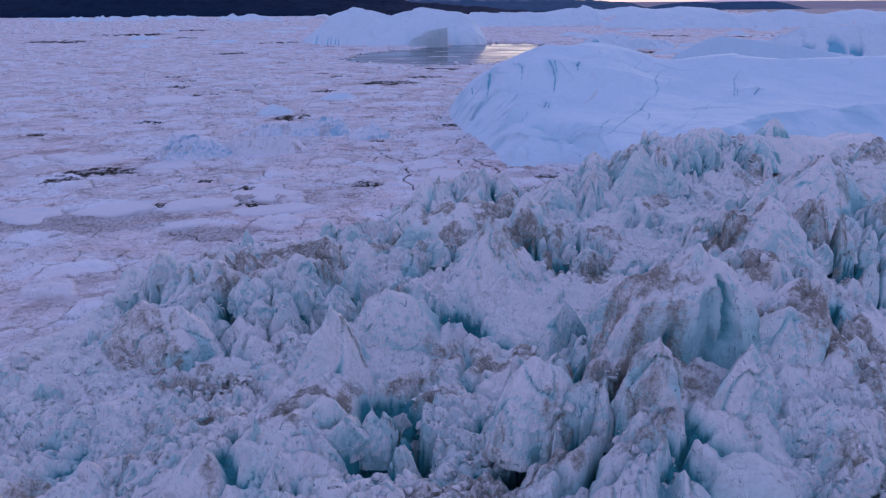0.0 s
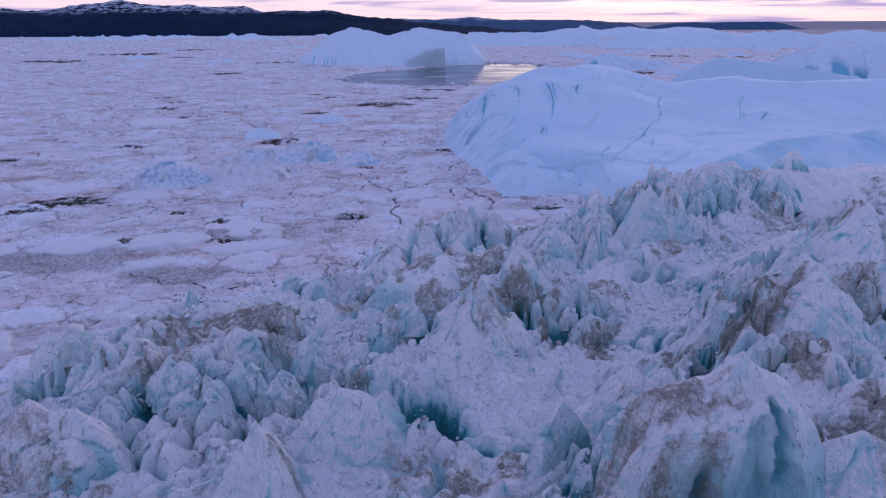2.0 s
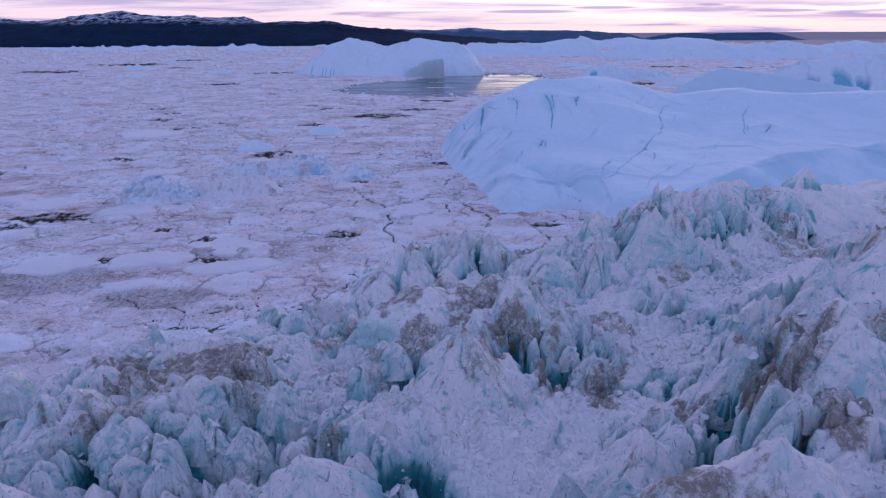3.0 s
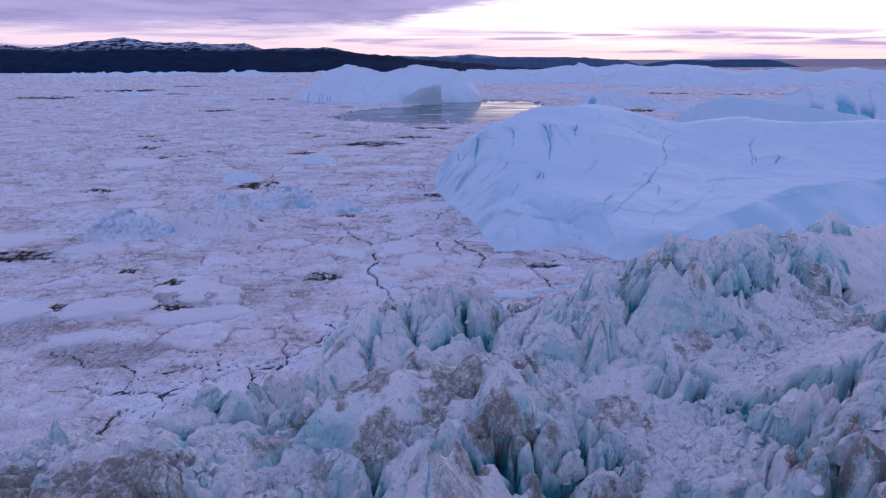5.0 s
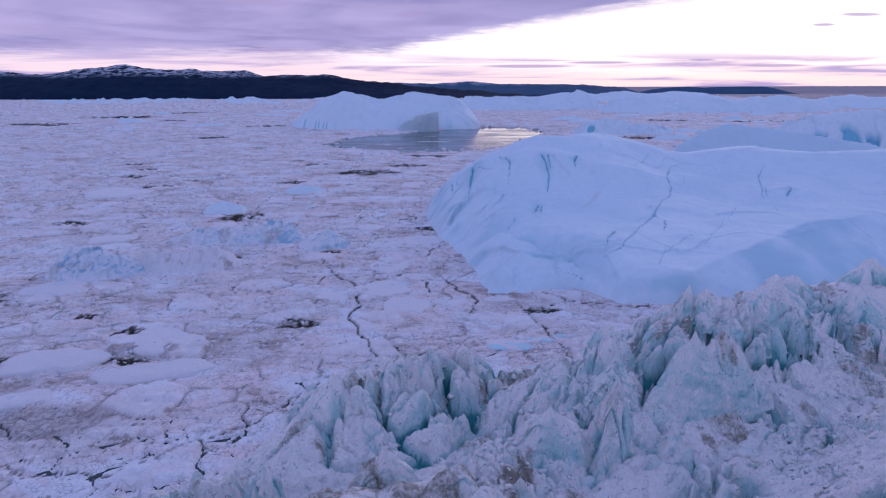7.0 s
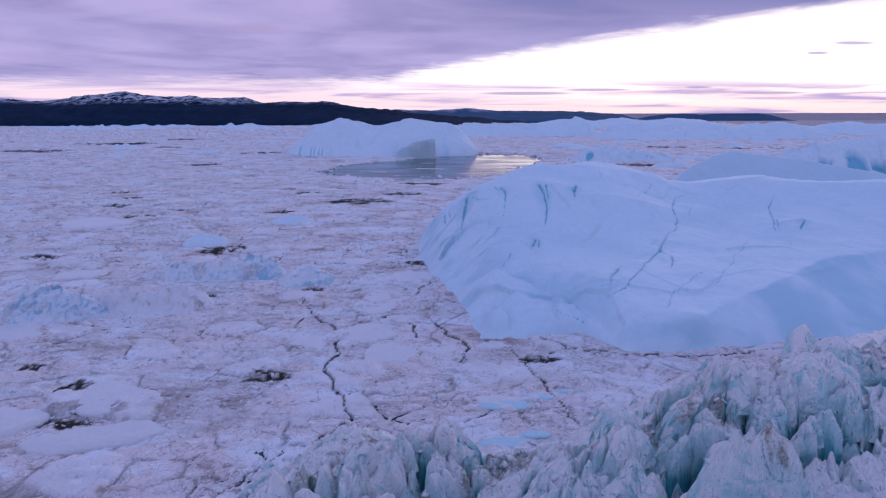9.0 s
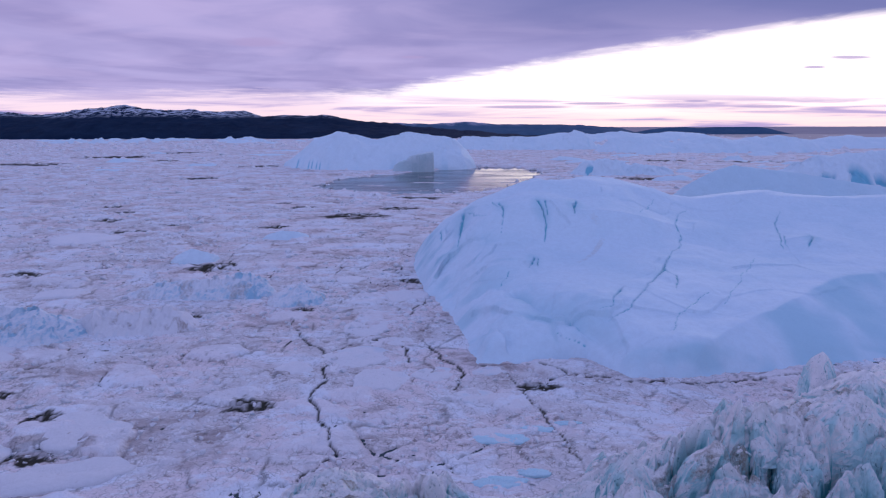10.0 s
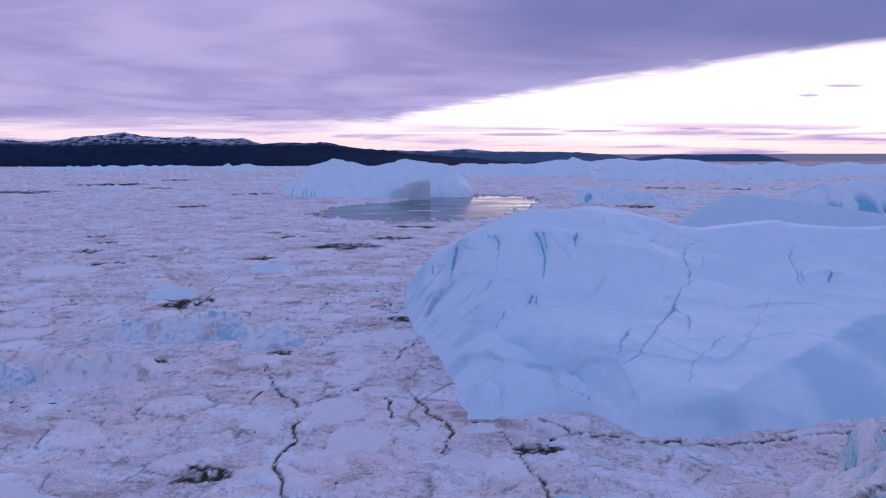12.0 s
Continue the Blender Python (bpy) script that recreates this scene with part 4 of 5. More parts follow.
def smooth_height(x, y):
    d = inside(x + 2.5 * fbm(x / 18, y / 18, 5, 3), y + 2.5 * fbm(x / 18, y / 18, 6, 3), SMOOTH_EDGE)
    ramp = np.interp(y + 3 * fbm(x / 14, y / 30, 4, 2), [222, 240, 254, 280, 297, 305, 316, 330, 346, 360, 380, 420], [6, 9, 11.5, 13.5, 15.5, 18.5, 28, 31.5, 36.5, 36, 31, 20])
    right = np.interp(y, [222, 260, 300, 330, 350, 362, 380, 420], [8, 12, 15, 21, 29, 28.5, 24, 14])
    k = smooth(70, 130, x)
    z = ramp * (1 - k) + right * k
    z = z + 2.2 * fbm(x / 30, y / 30, 8, 3) + 0.55 * fbm(x / 9, y / 9, 9, 3)
    lip = 3.0 * smooth(14, 4, np.hypot((x - 40) / 2.2, y - 325))
    z = z + lip
    # broad folds that run down the slope
    fold = along(x + 1.5 * fbm(x / 8, y / 8, 26, 3), y, [(33, 268, 0), (37, 260, 0), (41, 254.5, 0), (46, 248, 0), (50.5, 242, 0), (54.5, 237, 0), (57, 229, 0), (59, 220, 0)])[0]
    z = z - 3.0 * np.exp(-fold / 3.5) * smooth(16, 4, fold)
    plane, joint = facets((x + 5 * fbm(x / 20, y / 20, 23, 3)) / 26, (y + 5 * fbm(x / 20, y / 20, 24, 3)) / 19, 25, 1.6)
    z = z + 0.42 * plane - 0.12 * smooth(0.03, 0.0, joint) * smooth(-0.1, 0.2, fbm(x / 15, y / 15, 22, 2))      # old fracture planes
    z = z * (1 - 0.36 * smooth(58, 14, x) * smooth(285, 330, y))
    # a steeper flank of bluer ice below a rounded brow
    wob = 2.5 * fbm(x / 16, y / 16, 13, 3)
    brow, _ = along(x, y + wob, BROW)
    south = smooth(1.5, -1.5, y + wob - np.interp(x, [b_[0] for b_ in BROW], [b_[1] for b_ in BROW])) * (x > 70)
    dd = np.maximum(d, 0)
    z = z * (1 - south) + south * z * np.clip(dd / (dd + brow + 0.1), 0, 1) ** 0.85
    rim = np.clip(d / 7.0, 0, 1)
    side = np.clip(d / 26.0, 0, 1)
    west = smooth(60, 20, x)
    form = (1 - (1 - rim) ** 2.5) * (1 - west) + west * (1 - (1 - side) ** 1.8)
    # scalloped, broken ice round the western rim and foot
    sc, se = facets((x + 3 * fbm(x / 9, y / 9, 35, 3)) / 15, (y + 3 * fbm(x / 9, y / 9, 36, 3)) / 13, 37, 1.3)
    rimmed = smooth(34, 6, d) * smooth(1, 5, d) * smooth(75, 45, x)
    z = np.where(d > 0, z * form + rimmed * (1.5 * sc + 0.7 * fbm(x / 3, y / 3, 38, 3)), d * 1.5)
    blue = 0.40 * south * smooth(-0.5, 0.4, fbm(x / 12, y / 20, 19, 3)) + 0.0 * x
    for line in CRACKS:
        xs, ys = [p[0] for p in line], [p[1] for p in line]
        at_ = within(x, y, min(xs) - 4, max(xs) + 4, min(ys) - 4, max(ys) + 4)
        px, py = x[at_], y[at_]
        r, width = along(px + 0.7 * fbm(px / 3.5, py / 3.5, 31, 4), py + 0.7 * fbm(px / 3.5, py / 3.5, 32, 4), line)
        c = smooth(1.0, 0.3, r / np.maximum(width * 0.5 * (1 + 0.9 * fbm(px / 4, py / 4, 33, 2)), 0.14)) * (d[at_] > 1)
        z[at_] -= 0.9 * c * np.minimum(width, 1.5)
        halo = 0.35 * smooth(4.0, 0.0, r / np.maximum(width, 0.4)) * smooth(0.4, 1.2, width)
        blue[at_] = np.maximum(blue[at_], np.maximum(0.85 * c, halo))
    blue = np.maximum(blue, 0.35 * smooth(0.15, 0.55, fbm(x / 26, y / 9, 14, 4)) * smooth(6, 0, d - 3))
    blue = np.maximum(blue, rimmed * (0.2 * smooth(0.12, 0.02, se) * smooth(-0.1, 0.3, fbm(x / 9, y / 9, 39, 2)) + 0.28 * smooth(0.0, 0.5, fbm(x / 11, y / 8, 40, 3))))
    return z, np.clip(blue, 0, 1)


smooth_berg = tagged(new("smooth_iceberg"), "large smooth white-blue iceberg with blue cracks across its slope", "iceberg")
X, Y = np.meshgrid(axis(-4, 14, 156, 270, 0.35, 1.5), axis(214, 222, 345, 424, 0.36, 1.6))
Z, blue = smooth_height(X, Y)
stain = np.maximum(smooth(1.2, 0.2, np.hypot((X - 71.5) / 3, (Y - 311) / 5)), smooth(1.0, 0.2, along(X, Y, [(60, 284, 0), (66, 292, 0), (72, 302, 0)])[0] / 2.0))
sheet("ice_body", X, Y, Z, m_smooth, smooth_berg, -1.5, clean=blue, dirt=stain)


# ---- farther icebergs ----
def iceberg(name, label, x, y, rx, ry, crest, seed, step, cliff=0.2, facet=0.0, lumps=0.12, material=None, shade_tint=0.0, caves=(), drips=()):
    """An iceberg under a crest line of (dx, height), with an uneven waterline, shoulders and a sheer edge."""
    X, Y = np.meshgrid(np.arange(-rx * 1.15, rx * 1.15, step), np.arange(-ry * 1.15, ry * 1.15, step * 1.2))
    s = min(rx, ry)
    wx = X + 0.16 * s * fbm(X / s * 1.6, Y / s * 1.6, seed, 4)
    wy = Y + 0.16 * s * fbm(X / s * 1.6, Y / s * 1.6, seed + 3, 4)
    d = 1 - (np.abs(wx / rx) ** 2.6 + np.abs(wy / ry) ** 2.2) ** (1 / 2.4)
    top = max(h for _, h in crest)
    cz = np.interp(X + 0.05 * s * fbm(X / s * 4, Y / s * 4, seed + 5, 3), [c[0] for c in crest], [c[1] for c in crest])
    v = wy / ry
    z = cz * (1 - 0.90 * np.abs(v) ** 1.15) * (1 + lumps * fbm(X / s * 2.5, Y / s * 2.5, seed + 7, 4) * np.clip(np.abs(v) * 3, 0.15, 1))
    if facet:
        f, e_ = facets(X / s * 3.2, Y / s * 3.2, seed + 9, 1.2)
        f2_, e2_ = facets(X / s * 8, Y / s * 8, seed + 19, 1.2)
        z = z + facet * top * (f + 0.4 * f2_)
    z = np.where(d > 0, np.maximum(z, 0.05 * top) * np.clip(d / cliff, 0, 1) ** 0.55, d * s)
    blue = 0.4 * smooth(0.2, 0.6, fbm(X / s * 7, Y / s * 0.8, seed + 11, 3)) * smooth(cliff * 1.1, 0, d)
    # an even blue over the whole berg, painting it as shaded
    blue = np.maximum(blue, shade_tint)
    for cx, cy, cw in caves:       # hollows of clear blue ice
        c = smooth(1.0, 0.65, np.hypot((X - cx) / cw, (Y - cy) / (0.9 * cw)) + 0.35 * fbm(X / cw * 1.5, Y / cw * 1.5, seed + 15, 3))
        z = z - 0.13 * top * c * (z > 1)
        blue = np.maximum(blue, c)
    for cx, cw in drips:           # clear blue ice along clefts in the front edge
        blue = np.maximum(blue, smooth(1.0, 0.3, np.abs(X - cx) / cw) * smooth(0.16, 0.08, d) * (Y < 0))
    thing = tagged(new(name), label, "iceberg")
    thing.location = (x, y, 0)
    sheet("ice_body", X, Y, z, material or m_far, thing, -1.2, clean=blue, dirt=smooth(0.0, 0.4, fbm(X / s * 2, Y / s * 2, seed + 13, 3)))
    return thing


iceberg("twin_humped_iceberg", "long white iceberg with two rounded humps beside open water", -71, 1030, 140, 92,
        [(-140, 16), (-128, 25), (-104, 34), (-84, 44), (-63, 52), (-40, 49), (-22, 43), (-10, 40.5), (10, 43), (30, 49), (48, 51.5), (66, 47), (90, 43.5), (118, 41), (140, 30)], 101, 1.7, 0.26, 0.03, 0.38, drips=[(-112, 1.3), (-104, 1.0), (-91, 1.2), (-86, 0.9), (-79, 1.4), (-74, 1.0)])
iceberg("rounded_iceberg", "white rounded iceberg lying behind the open water", 225, 1700, 195, 80,
        [(-195, 22), (-150, 33), (-110, 32), (-60, 34), (0, 33), (60, 32), (100, 36), (125, 46), (150, 42), (195, 16)], 106, 2.4, 0.22, 0.06, 0.35)
# the dome lies in shade, given here as a bluer ice colour
iceberg("dome_iceberg", "low domed iceberg behind the smooth berg, tinted blue for its shade", 240, 500, 88, 34,
        [(-88, 10), (-66, 19), (-50, 28), (-34, 33), (-14, 30.5), (14, 27), (50, 21), (88, 15)], 111, 1.0, 0.25, shade_tint=0.3)
iceberg("caved_iceberg", "white iceberg with blue hollows and broken slabs", 352, 600, 92, 44,
        [(-92, 8), (-66, 20), (-40, 31), (-16, 36), (20, 38), (60, 40), (92, 38)], 121, 0.9, 0.2, 0.045, 0.25, caves=[(-52, -24, 7), (-38, -25, 8), (-14, -28, 10), (4, -28, 7)])
iceberg("small_rubbly_iceberg", "small broken white iceberg among brash", 235, 850, 62, 30,
        [(-62, 6), (-44, 18), (-22, 20), (2, 15), (28, 11), (62, 7)], 131, 1.1, 0.2, 0.10, 0.4, caves=[(-44, -16, 5)])
iceberg("long_iceberg", "long low white iceberg on the far fjord", 610, 1500, 262, 80,
        [(-262, 12), (-241, 26), (-180, 36), (-130, 31), (-80, 22), (-69, 28), (5, 34), (55, 28), (92, 32), (141, 37), (190, 33), (242, 16), (262, 8)], 141, 3.0, 0.2, 0.07, 0.4)
iceberg("hazy_iceberg", "far white iceberg near the horizon", 1050, 1750, 230, 90,
        [(-230, 12), (-150, 30), (-80, 24), (20, 34), (90, 28), (150, 32), (230, 16)], 151, 4.5, 0.2, 0.05, 0.3)
iceberg("hazy_iceberg", "far white iceberg near the horizon", 700, 2500, 380, 110,
        [(-380, 14), (-220, 36), (-100, 30), (0, 40), (60, 30), (200, 38), (300, 30), (380, 14)], 161, 6.0, 0.2, 0.05, 0.3)
iceberg("brown_ridged_floe", "low ice ridge with silty brown flank in the brash", -74, 262, 18, 9,
        [(-18, 2), (-10, 5.6), (0, 4.6), (8, 6.4), (14, 5), (18, 2)], 171, 0.4, 0.2, 0.16, 0.4, m_floe)
iceberg("white_ice_ridge", "low white and pale blue ice ridge in the brash", -100, 256, 15, 12,
        [(-15, 3), (-8, 7.5), (2, 8), (9, 5), (15, 1.5)], 176, 0.4, 0.2, 0.13, 0.3, m_ridge)
iceberg("white_ice_ridge", "low white and pale blue ice ridge in the brash", -68, 300, 26, 9,
        [(-26, 2.2), (-10, 4.5), (5, 6), (18, 7.4), (24, 5), (26, 1)], 181, 0.45, 0.2, 0.12, 0.3, m_ridge)
iceberg("flat_fronted_floe", "small white ice block with a flat pale blue front", -33, 290, 9.5, 8,
        [(-9.5, 2.0), (-3, 4.2), (2, 6.4), (5, 4.8), (9.5, 2.2)], 186, 0.35, 0.15, 0.08, material=m_ridge)
iceberg("flat_fronted_floe", "small white ice block with a flat pale blue front", -92, 358, 10, 8,
        [(-10, 2), (-2, 5.5), (5, 4), (10, 2)], 191, 0.5, 0.15)
iceberg("flat_fronted_floe", "small white ice block with a flat pale blue front", -66, 416, 12, 9,
        [(-12, 1.5), (-2, 4), (6, 3.5), (12, 1.5)], 196, 0.6, 0.2)

# a tilted slab with a sheer face
slab = tagged(new("slab_iceberg"), "small tilted slab of ice, greyed for its shaded face, standing in open water", "iceberg")
slab.location = (-18, 924, 0)
X, Y = np.meshgrid(np.arange(-32, 32, 0.5), np.arange(-18, 18, 0.5))
Z = np.interp(X + 1.2 * fbm(X / 6, Y / 6, 170, 3), [-32, -27, -25, -18, -9, -6, 0, 24, 26, 26.6, 29, 32], [-2, -1, 8, 13, 15, 19, 21, 25.5, 25, 0, -2, -4])
Z = Z * np.clip((13 - np.abs(Y + 1.5 * fbm(X / 8, Y / 8, 171, 3) - 0.12 * X)) / 0.9, -0.2, 1) + 0.8 * fbm(X / 6, Y / 6, 172, 4)
sheet("ice_body", X, Y, Z, m_slab_shaded, slab, -1.0, clean=0.3 * smooth(0, 0.5, fbm(X / 12, Y / 12, 173, 3)))

# ---- brash ice on the fjord ----
POOL = [(-112, 705), (-96, 812), (-34, 890), (10, 940), (70, 1010), (128, 1000), (152, 935), (150, 880), (118, 800), (84, 684), (30, 650), (-18, 636), (-60, 652)]
LEADS = [    # x, y, width
    [(-29, 268, 0.4), (-23, 251, 0.8), (-16.5, 243, 1.6), (-13, 232, 0.9), (-12.5, 223, 1.0), (-13.5, 214, 1.0), (-12, 208, 0.9), (-8, 199, 0.6), (-4, 187, 0.6), (-8, 179, 0.4)],
    [(11.5, 320, 0.8), (11, 295, 1.0), (6, 275, 0.6)],
    [(10, 250, 0.5), (16, 235, 1.0), (20, 225, 1.2), (19, 216, 0.5)],
    [(-14.5, 242, 0.7), (-6.5, 247, 0.6), (0, 251, 0.6), (5, 247, 1.0), (7, 233, 0.8)],
    [(-60, 148, 0.3), (-52.6, 144, 0.5), (-40, 143.4, 0.7), (-34.8, 147, 0.6), (-30, 153.4, 0.6), (-24, 158, 0.5), (-19.7, 164.6, 0.4), (-13, 178, 0.3)],
    [(-73, 161, 0.6), (-62, 155, 0.5)],
    [(-54, 127, 0.5), (-50.9, 130.5, 0.8), (-48.3, 133.3, 0.9), (-49.5, 137.8, 0.5), (-45, 138.5, 0.4)],
    [(22, 230, 0.6), (40, 229, 0.9), (56, 220, 1.0), (80, 219, 0.6), (112, 226, 0.6)],
    [(30, 228, 0.5), (34, 212, 0.7), (36, 196, 0.5), (40, 184, 0.3)],
]
DARK = [     # x, y, half width, half depth
    (-25, 207.5, 5.5, 3.2), (-80, 343, 9, 7), (5.6, 318, 5, 4), (-28.7, 280, 3, 2.5), (-243, 1012, 30, 20), (-191, 478, 8, 6), (-84, 542, 8, 7), (-42, 497, 18, 12), (-223, 549, 6, 4), (-199, 517, 6, 5), (-103, 568, 6, 5), (-163, 434, 4, 4), (-152, 436, 4, 3),
    (-145, 457, 5, 4), (-446, 1165, 18, 16), (-538, 1505, 40, 30), (-606, 1063, 45, 30), (-80, 450, 8, 4), (-14, 532, 12, 10), (2, 603, 16, 10), (515, 1094, 50, 26), (394, 1132, 34, 16), (214, 887, 10, 12),
    (236, 785, 24, 16), (-257, 799, 14, 8), (-238, 806, 8, 6), (-62, 273, 3, 2.5), (37, 217, 4, 2), (-65, 202, 4, 2.6), (-81, 214, 3, 2), (-125, 227, 11, 6), (-132, 215, 6, 4), (-58, 186, 5, 2),
    (-88, 185, 5, 3), (-150, 330, 7, 5),  (-190, 300, 4, 3), (60, 560, 12, 8), (-600, 1300, 60, 40)]
SLUSH = [(-100, 172, 34, 12), (-62, 160, 14, 7), (-58, 190, 10, 5)]
th = np.concatenate([np.linspace(-math.pi, -0.80, 60)[:-1], np.linspace(-0.80, 0.72, 660), np.linspace(0.72, math.pi, 60)[1:-1]])
rad = [10.0]
while rad[-1] < 4650:
    rad.append(rad[-1] + (3.0 if rad[-1] < 90 else 0.62 * max(rad[-1] / 175, 1.0) ** 1.5))
R, TH = np.meshgrid(np.array(rad), th, indexing="ij")
X, Y = 8 + R * np.sin(TH), 20 + R * np.cos(TH)


def brash_height(x, y):
    far = np.hypot(x - 10, y - 85)
    wx, wy = x + 2.0 * fbm(x / 6, y / 6, 201, 3), y + 2.0 * fbm(x / 6, y / 6, 202, 3)
    f1, f2, c1, c2 = worley(wx / 13, wy / 11, 203)
    plate = (c1 > 0.82) * smooth(0.06, 0.22, f2 - f1)
    p1, p2, k1, k2 = worley(wx / 4.2, wy / 3.6, 207)
    small = (k1 > 0.55) * smooth(0.05, 0.2, p2 - p1)
    hum = ridged(x / 34, y / 26, 211, 4)
    z = 0.30 + 0.35 * fbm(wx / 2.4, wy / 2.0, 213, 4) + 0.25 * small * (0.4 + k2) + plate * (0.25 + 0.7 * c2)
    z = z + smooth(200, 900, far) * (0.8 + 2.4 * np.maximum(hum - 0.55, -0.1) + 1.5 * fbm(x / 14, y / 11, 217, 3))
    z = z + 1.2 * smooth(500, 1200, far)
    z = z + 7.0 * smooth(0.80, 0.97, ridged(x / 110, y / 80, 219, 3)) * smooth(900, 1900, far)
    floe = np.clip(plate * 0.9 + 0.5 * small * (k2 > 0.5), 0, 1)
    # narrow water between the pieces where the pack is loose
    loose = smooth(0.05, 0.45, fbm(x / 42, y / 36, 221, 3))
    z = z - 0.7 * smooth(0.05, 0.0, f2 - f1) * loose - 0.5 * smooth(0.05, 0.0, p2 - p1) * loose * (1 - floe)
    dirt = 0.55 * smooth(0.07, 0.01, f2 - f1) * smooth(0.0, 0.3, fbm(x / 9, y / 9, 251, 2)) * (far < 500) + 0.4 * smooth(0.06, 0.0, p2 - p1) * smooth(0.1, 0.3, fbm(x / 7, y / 5, 253, 3)) * (far < 350)
    for sx, sy, sw, sd in SLUSH:
        at_ = within(x, y, sx - 1.4 * sw, sx + 1.4 * sw, sy - 1.4 * sd, sy + 1.4 * sd)
        px, py = x[at_], y[at_]
        c = smooth(1.0, 0.75, np.hypot((px - sx) / sw, (py - sy) / sd) + 0.25 * fbm(px / 6, py / 6, 231, 3))
        q1, q2, _, _ = worley(wx[at_] / 1.9, wy[at_] / 1.6, 233)
        z[at_] = np.maximum(z[at_] - c * (0.12 + 0.15 * smooth(0.13, 0.02, q2 - q1)), np.minimum(z[at_], 0.03))
        dirt[at_] = np.maximum(dirt[at_], c * (0.26 + 0.30 * smooth(0.22, 0.04, q2 - q1)))
        floe[at_] *= 1 - c
    for sx, sy, sw, sd in DARK:
        at_ = within(x, y, sx - 2 * sw, sx + 2 * sw, sy - 2 * sd, sy + 2 * sd)
        px, py = x[at_], y[at_]
        q = np.hypot((px - sx) / sw, (py - sy) / sd) + 0.75 * fbm(px / sw * 2.6, py / sd * 2.6, 235, 4)
        holes = smooth(0.15, 0.45, 0.55 + fbm(px / sw * 4, py / sd * 4, 237, 3))
        z[at_] = np.maximum(z[at_] - 0.5 * smooth(1.0, 0.65, q) * holes, np.minimum(z[at_], 0.04))
        dirt[at_] = np.maximum(dirt[at_], smooth(1.2, 0.9, q) * (0.35 + 0.65 * holes))
    for line in LEADS:
        xs, ys = [p[0] for p in line], [p[1] for p in line]
        at_ = within(x, y, min(xs) - 5, max(xs) + 5, min(ys) - 5, max(ys) + 5)
        px, py = x[at_], y[at_]
        r, width = along(px + 2.2 * fbm(px / 6, py / 6, 241, 4), py + 2.2 * fbm(px / 6, py / 6, 242, 4), line)
        c = smooth(1.0, 0.5, r / (0.50 * width * (1 + 0.6 * fbm(px / 2, py / 2, 243, 3))))
        z[at_] = np.maximum(z[at_] - 0.8 * c, np.minimum(z[at_], 0.03))
        dirt[at_] = np.maximum(dirt[at_], c)
    pool = inside(x + 10 * fbm(x / 22, y / 22, 245, 4), y + 14 * fbm(x / 22, y / 22, 246, 4), POOL)
    drift = smooth(0.50, 0.54, fbm(x / 46, y / 16, 247, 4) + 0.25 * smooth(40, 0, pool))      # strings of brash adrift on the pool
    z = np.where(pool > 0, np.where(drift > 0.5, 0.25 + 0.2 * fbm(x / 5, y / 5, 248, 2), -1.2), z)
    sea = smooth(700, 1500, x - 0.12 * y) * smooth(2100, 2700, y)
    z = z - 4 * sea
    return z, np.clip(floe, 0, 1), dirt


Z, floe, dirt = brash_height(X, Y)
brash = sheet("brash_ice", X, Y, Z, m_brash, None, -0.12, True, floe=floe, dirt=dirt)
tagged(brash, "pinkish brash ice and small floes packed on the fjord", "brash ice", kind="stuff")


def floe_mesh(seed, material=m_floe):
    """A flat floe of radius one with a worn, uneven rim and a domed, lumpy top."""
    a, q = np.meshgrid(np.linspace(0, 2 * math.pi, 40, endpoint=False), np.array([0.02, 0.3, 0.55, 0.75, 0.88, 0.95, 1.0, 1.03, 1.0]))
    rim = 1 + 0.45 * fbm(np.cos(a) * 1.3 + seed, np.sin(a) * 1.3, seed, 4)
    X, Y = q * rim * np.cos(a), q * rim * np.sin(a)
    lev = np.array([1.0, 0.98, 0.93, 0.86, 0.78, 0.68, 0.45, 0.0, -0.5])[:, None]
    Z = lev + 0.5 * fbm(X * 2.2 + seed, Y * 2.2, seed + 1, 4) * (lev > 0.5)
    ob = sheet("ice_floe", X, Y, Z, material, ring=True, clean=0.5 * smooth(0.1, 0.5, fbm(X * 1.5, Y * 1.5 + seed, seed + 2, 3)), dirt=0.35)
    return ob


# x, y, half width, half depth, height
FLOES_A = [(-6, 236, 8, 7.5, 0.9), (0.5, 222.5, 6, 7.5, 1.0), (-6, 260, 6, 7, 0.8), (3, 248.5, 4.5, 4, 0.7), (23, 211, 4.5, 3.6, 0.9), (13.5, 224.5, 4.5, 4.5, 0.8), (2.5, 297, 7, 8, 1.4), (-19, 320, 5, 6, 1.2), (26, 194, 5, 3.6, 0.8), (27, 226.5, 4, 2.2, 0.8)]
FLOES_B = [(-96, 181, 11, 6.5, 1.8), (-74, 186, 10, 7, 2.2), (-54, 196, 9, 6, 1.8), (-49, 180, 11, 5, 1.8), (-102, 237, 9, 6, 1.4), (-134, 245, 10, 8, 1.8), (-118, 300, 8, 7, 2.0), (-170, 410, 16, 16, 3.0), (-70, 168, 6, 3.5, 1.2), (-120, 176, 10, 6, 1.6)]
kinds = [floe_mesh(600 + 11 * k) for k in range(5)]
rng = random.Random(5)
spots = list(FLOES_A + FLOES_B)
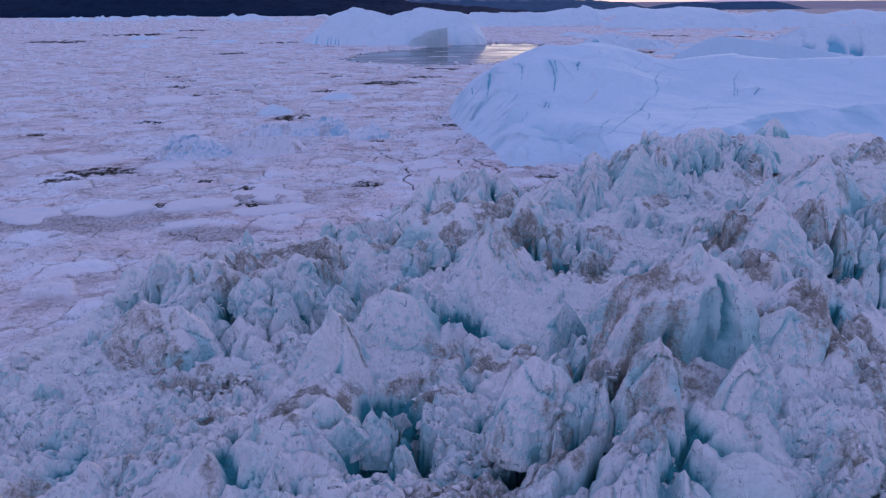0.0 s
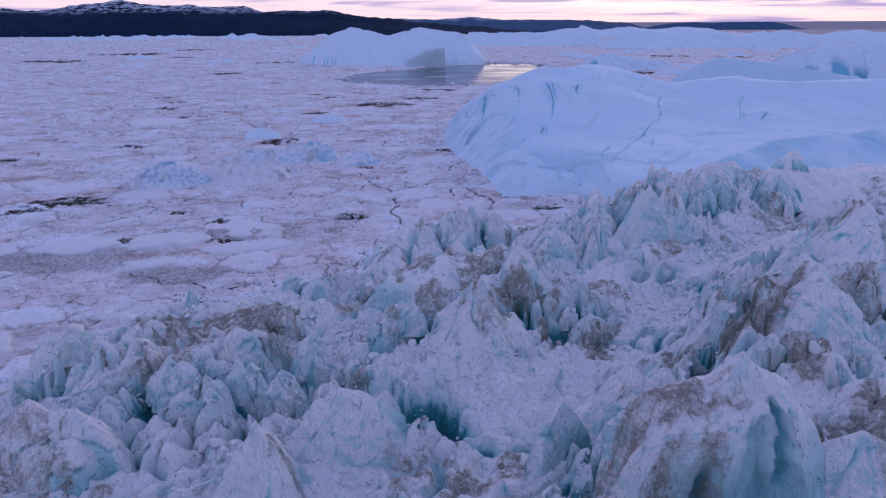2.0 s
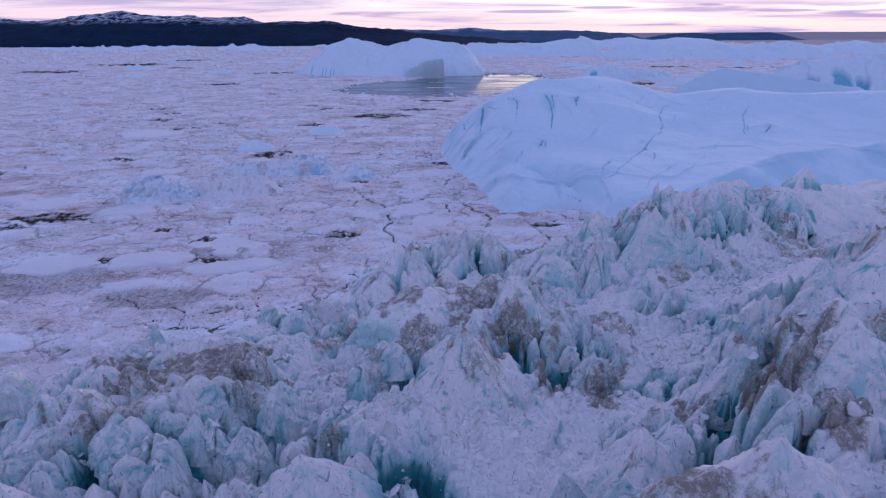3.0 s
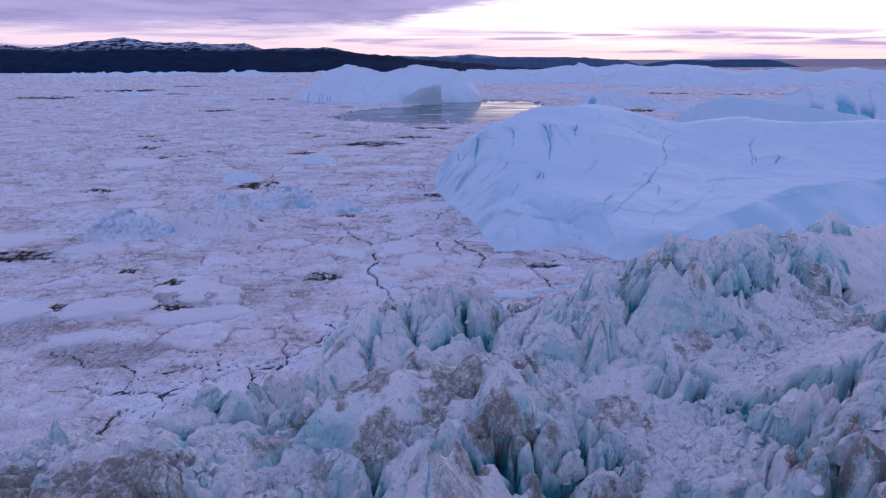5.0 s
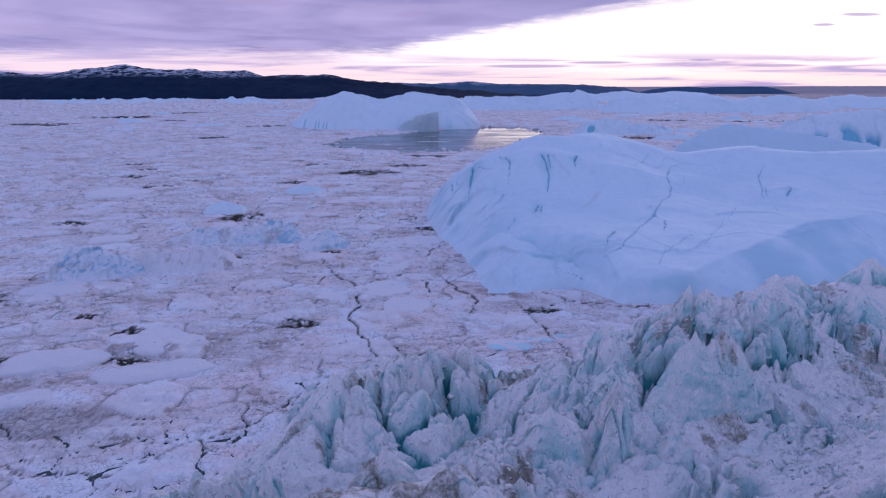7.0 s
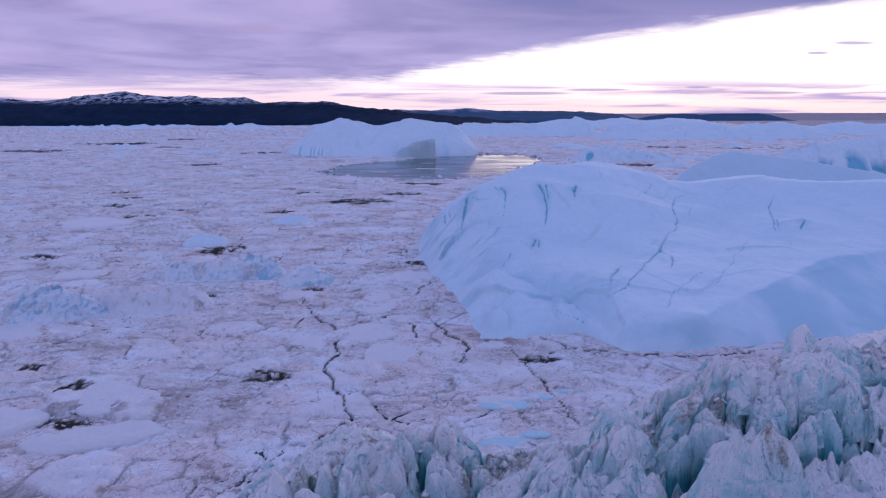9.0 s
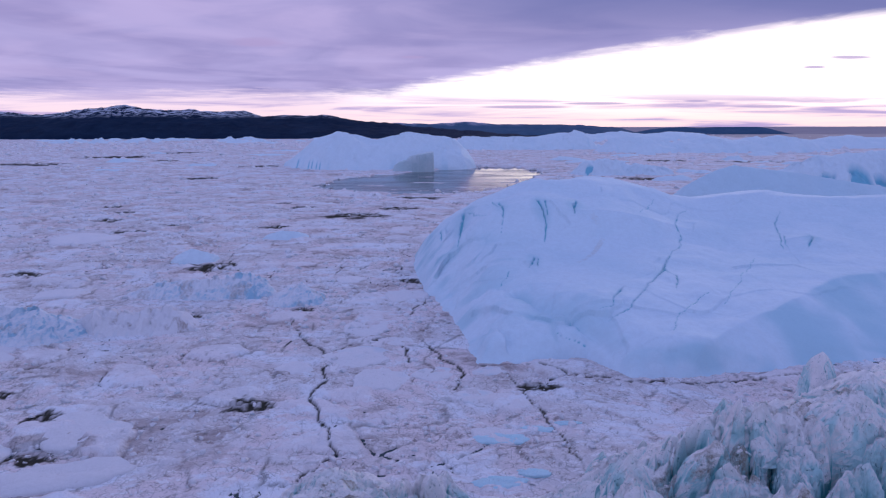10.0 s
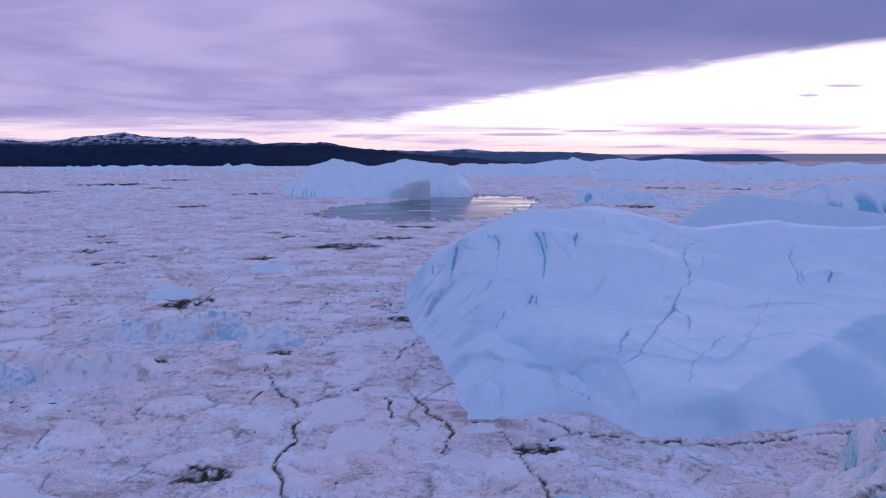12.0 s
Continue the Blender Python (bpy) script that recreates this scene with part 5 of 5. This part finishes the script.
while len(spots) < 64:
    x, y = rng.uniform(-420, 230), rng.uniform(120, 900)
    if abs(x - 10) > 0.72 * (y - 80) or inside(np.array([x]), np.array([y]), ROUGH_EDGE)[0] > -6 or inside(np.array([x]), np.array([y]), SMOOTH_EDGE)[0] > -6 or inside(np.array([x]), np.array([y]), POOL)[0] > 0:
        continue
    r = rng.uniform(1.4, 3.6) * (1 + y / 400)
    if all(math.hypot(x - p[0], y - p[1]) > r + max(p[2], p[3]) for p in spots):
        spots.append((x, y, r, r * rng.uniform(0.6, 0.95), rng.uniform(0.6, 1.4) * (1 + y / 500)))
for n, (x, y, rx, ry, h) in enumerate(spots):
    ob = kinds[n] if n < 5 else new("ice_floe", kinds[n % 5].data)
    ob.matrix_basis = Matrix.Translation((x, y, 0.2)) @ Matrix.Diagonal((rx, ry, (0.55 if n < 20 else 0.38) * h, 1)) @ Matrix.Rotation(rng.uniform(-0.5, 0.5) if n < 20 else rng.uniform(0, 6.28), 4, "Z")
    tagged(ob, "worn white ice floe with a domed top, set in brash", "ice floe", "ice floes in the brash")

for n, (x, y, rx, ry) in enumerate(((26.2, 192.6, 5.0, 2.2), (33.5, 196.5, 3.6, 1.2), (24.5, 178, 4.2, 1.8), (31, 180.5, 3.0, 1.4), (40, 199, 2.6, 1.0))):
    ob = floe_mesh(760 + 9 * n, m_cyan)
    ob.matrix_basis = Matrix.Translation((x, y, 0.3)) @ Matrix.Diagonal((rx, ry, 0.35, 1))
    tagged(ob, "flat pale blue piece of clear ice lying in brash", "ice floe", "blue ice pieces")

# hummocks and bergy bits in the pack, larger farther out
BITS = [block_mesh("bergy_bit", 700 + k, m_floe) for k in range(8)]
rng = np.random.RandomState(9)
n_bits = 21000
far = 60 * (46.0 ** rng.uniform(0, 1, n_bits))
way = rng.uniform(-0.68, 0.66, n_bits)
bx, by = 14 + far * np.sin(way), 85 + far * np.cos(way)
clump = fbm(bx / 60, by / 60, 801, 3) + 0.4 * fbm(bx / 14, by / 14, 802, 2)
keep = (rng.uniform(-0.5, 0.5, n_bits) < clump) & (inside(bx, by, ROUGH_EDGE) < -2) & (inside(bx, by, SMOOTH_EDGE) < -2) & (inside(bx, by, POOL) < 12) & (by < 2900)
bx, by, far = bx[keep], by[keep], far[keep]
size = (0.25 + 1.1 * rng.uniform(0, 1, len(bx)) ** 3) * (0.25 + far / 165)
rows = np.stack([bx, by, 0.25 + 0.05 * size, size, rng.uniform(0, 6.28, len(bx))], axis=1)
tagged(joined_lumps("bergy_bits", BITS, rows, m_floe), "scattered white lumps of ice in the brash", "ice lumps", kind="stuff")

# small bergs scattered through the far pack
rng = random.Random(31)
for k in range(46):
    y = rng.uniform(900, 3000)
    x = rng.uniform(-0.62, 0.45) * (y - 90)
    if inside(np.array([x]), np.array([y]), POOL)[0] > -120 or (abs(x + 20) < 240 and 900 < y < 1300):
        continue
    r, h = rng.uniform(14, 36) * (0.6 + y / 2000), rng.uniform(4, 10) * (0.4 + y / 1800)
    tagged(iceberg("drifting_iceberg", "small weathered white iceberg far out in the pack", x, y, r, r * 0.6,
                   [(-r, 0.3 * h), (-0.5 * r, h * rng.uniform(0.5, 1)), (0.1 * r, h * rng.uniform(0.5, 1)), (0.5 * r, h * rng.uniform(0.4, 1)), (r, 0.3 * h)], 820 + 7 * k, r / 14, 0.2, 0.10), group="small bergs in the far pack")
for k in range(34):
    y = rng.uniform(720, 1650)
    x = (y - 90) * rng.uniform(0.24, 0.66)
    r, h = rng.uniform(7, 24) * (0.5 + y / 1500), rng.uniform(3, 9) * (0.5 + y / 1600)
    tagged(iceberg("drifting_iceberg", "small weathered white iceberg far out in the pack", x, y, r, r * 0.6,
                   [(-r, 0.3 * h), (-0.5 * r, h * rng.uniform(0.5, 1)), (0.1 * r, h * rng.uniform(0.5, 1)), (0.5 * r, h * rng.uniform(0.4, 1)), (r, 0.3 * h)], 1520 + 7 * k, r / 14, 0.2, 0.10), group="small bergs in the far pack")
for k in range(26):
    y = rng.uniform(2300, 3000)
    x = rng.uniform(-0.62, -0.12) * (y - 90)
    r, h = rng.uniform(25, 70), rng.uniform(9, 20)
    tagged(iceberg("drifting_iceberg", "small weathered white iceberg far out in the pack", x, y, r, r * 0.6,
                   [(-r, 0.2 * h), (-0.4 * r, h * rng.uniform(0.4, 1)), (0.0, h * rng.uniform(0.3, 1)), (0.4 * r, h * rng.uniform(0.3, 1)), (r, 0.2 * h)], 1220 + 7 * k, r / 12, 0.2, 0.16), group="small bergs in the far pack")
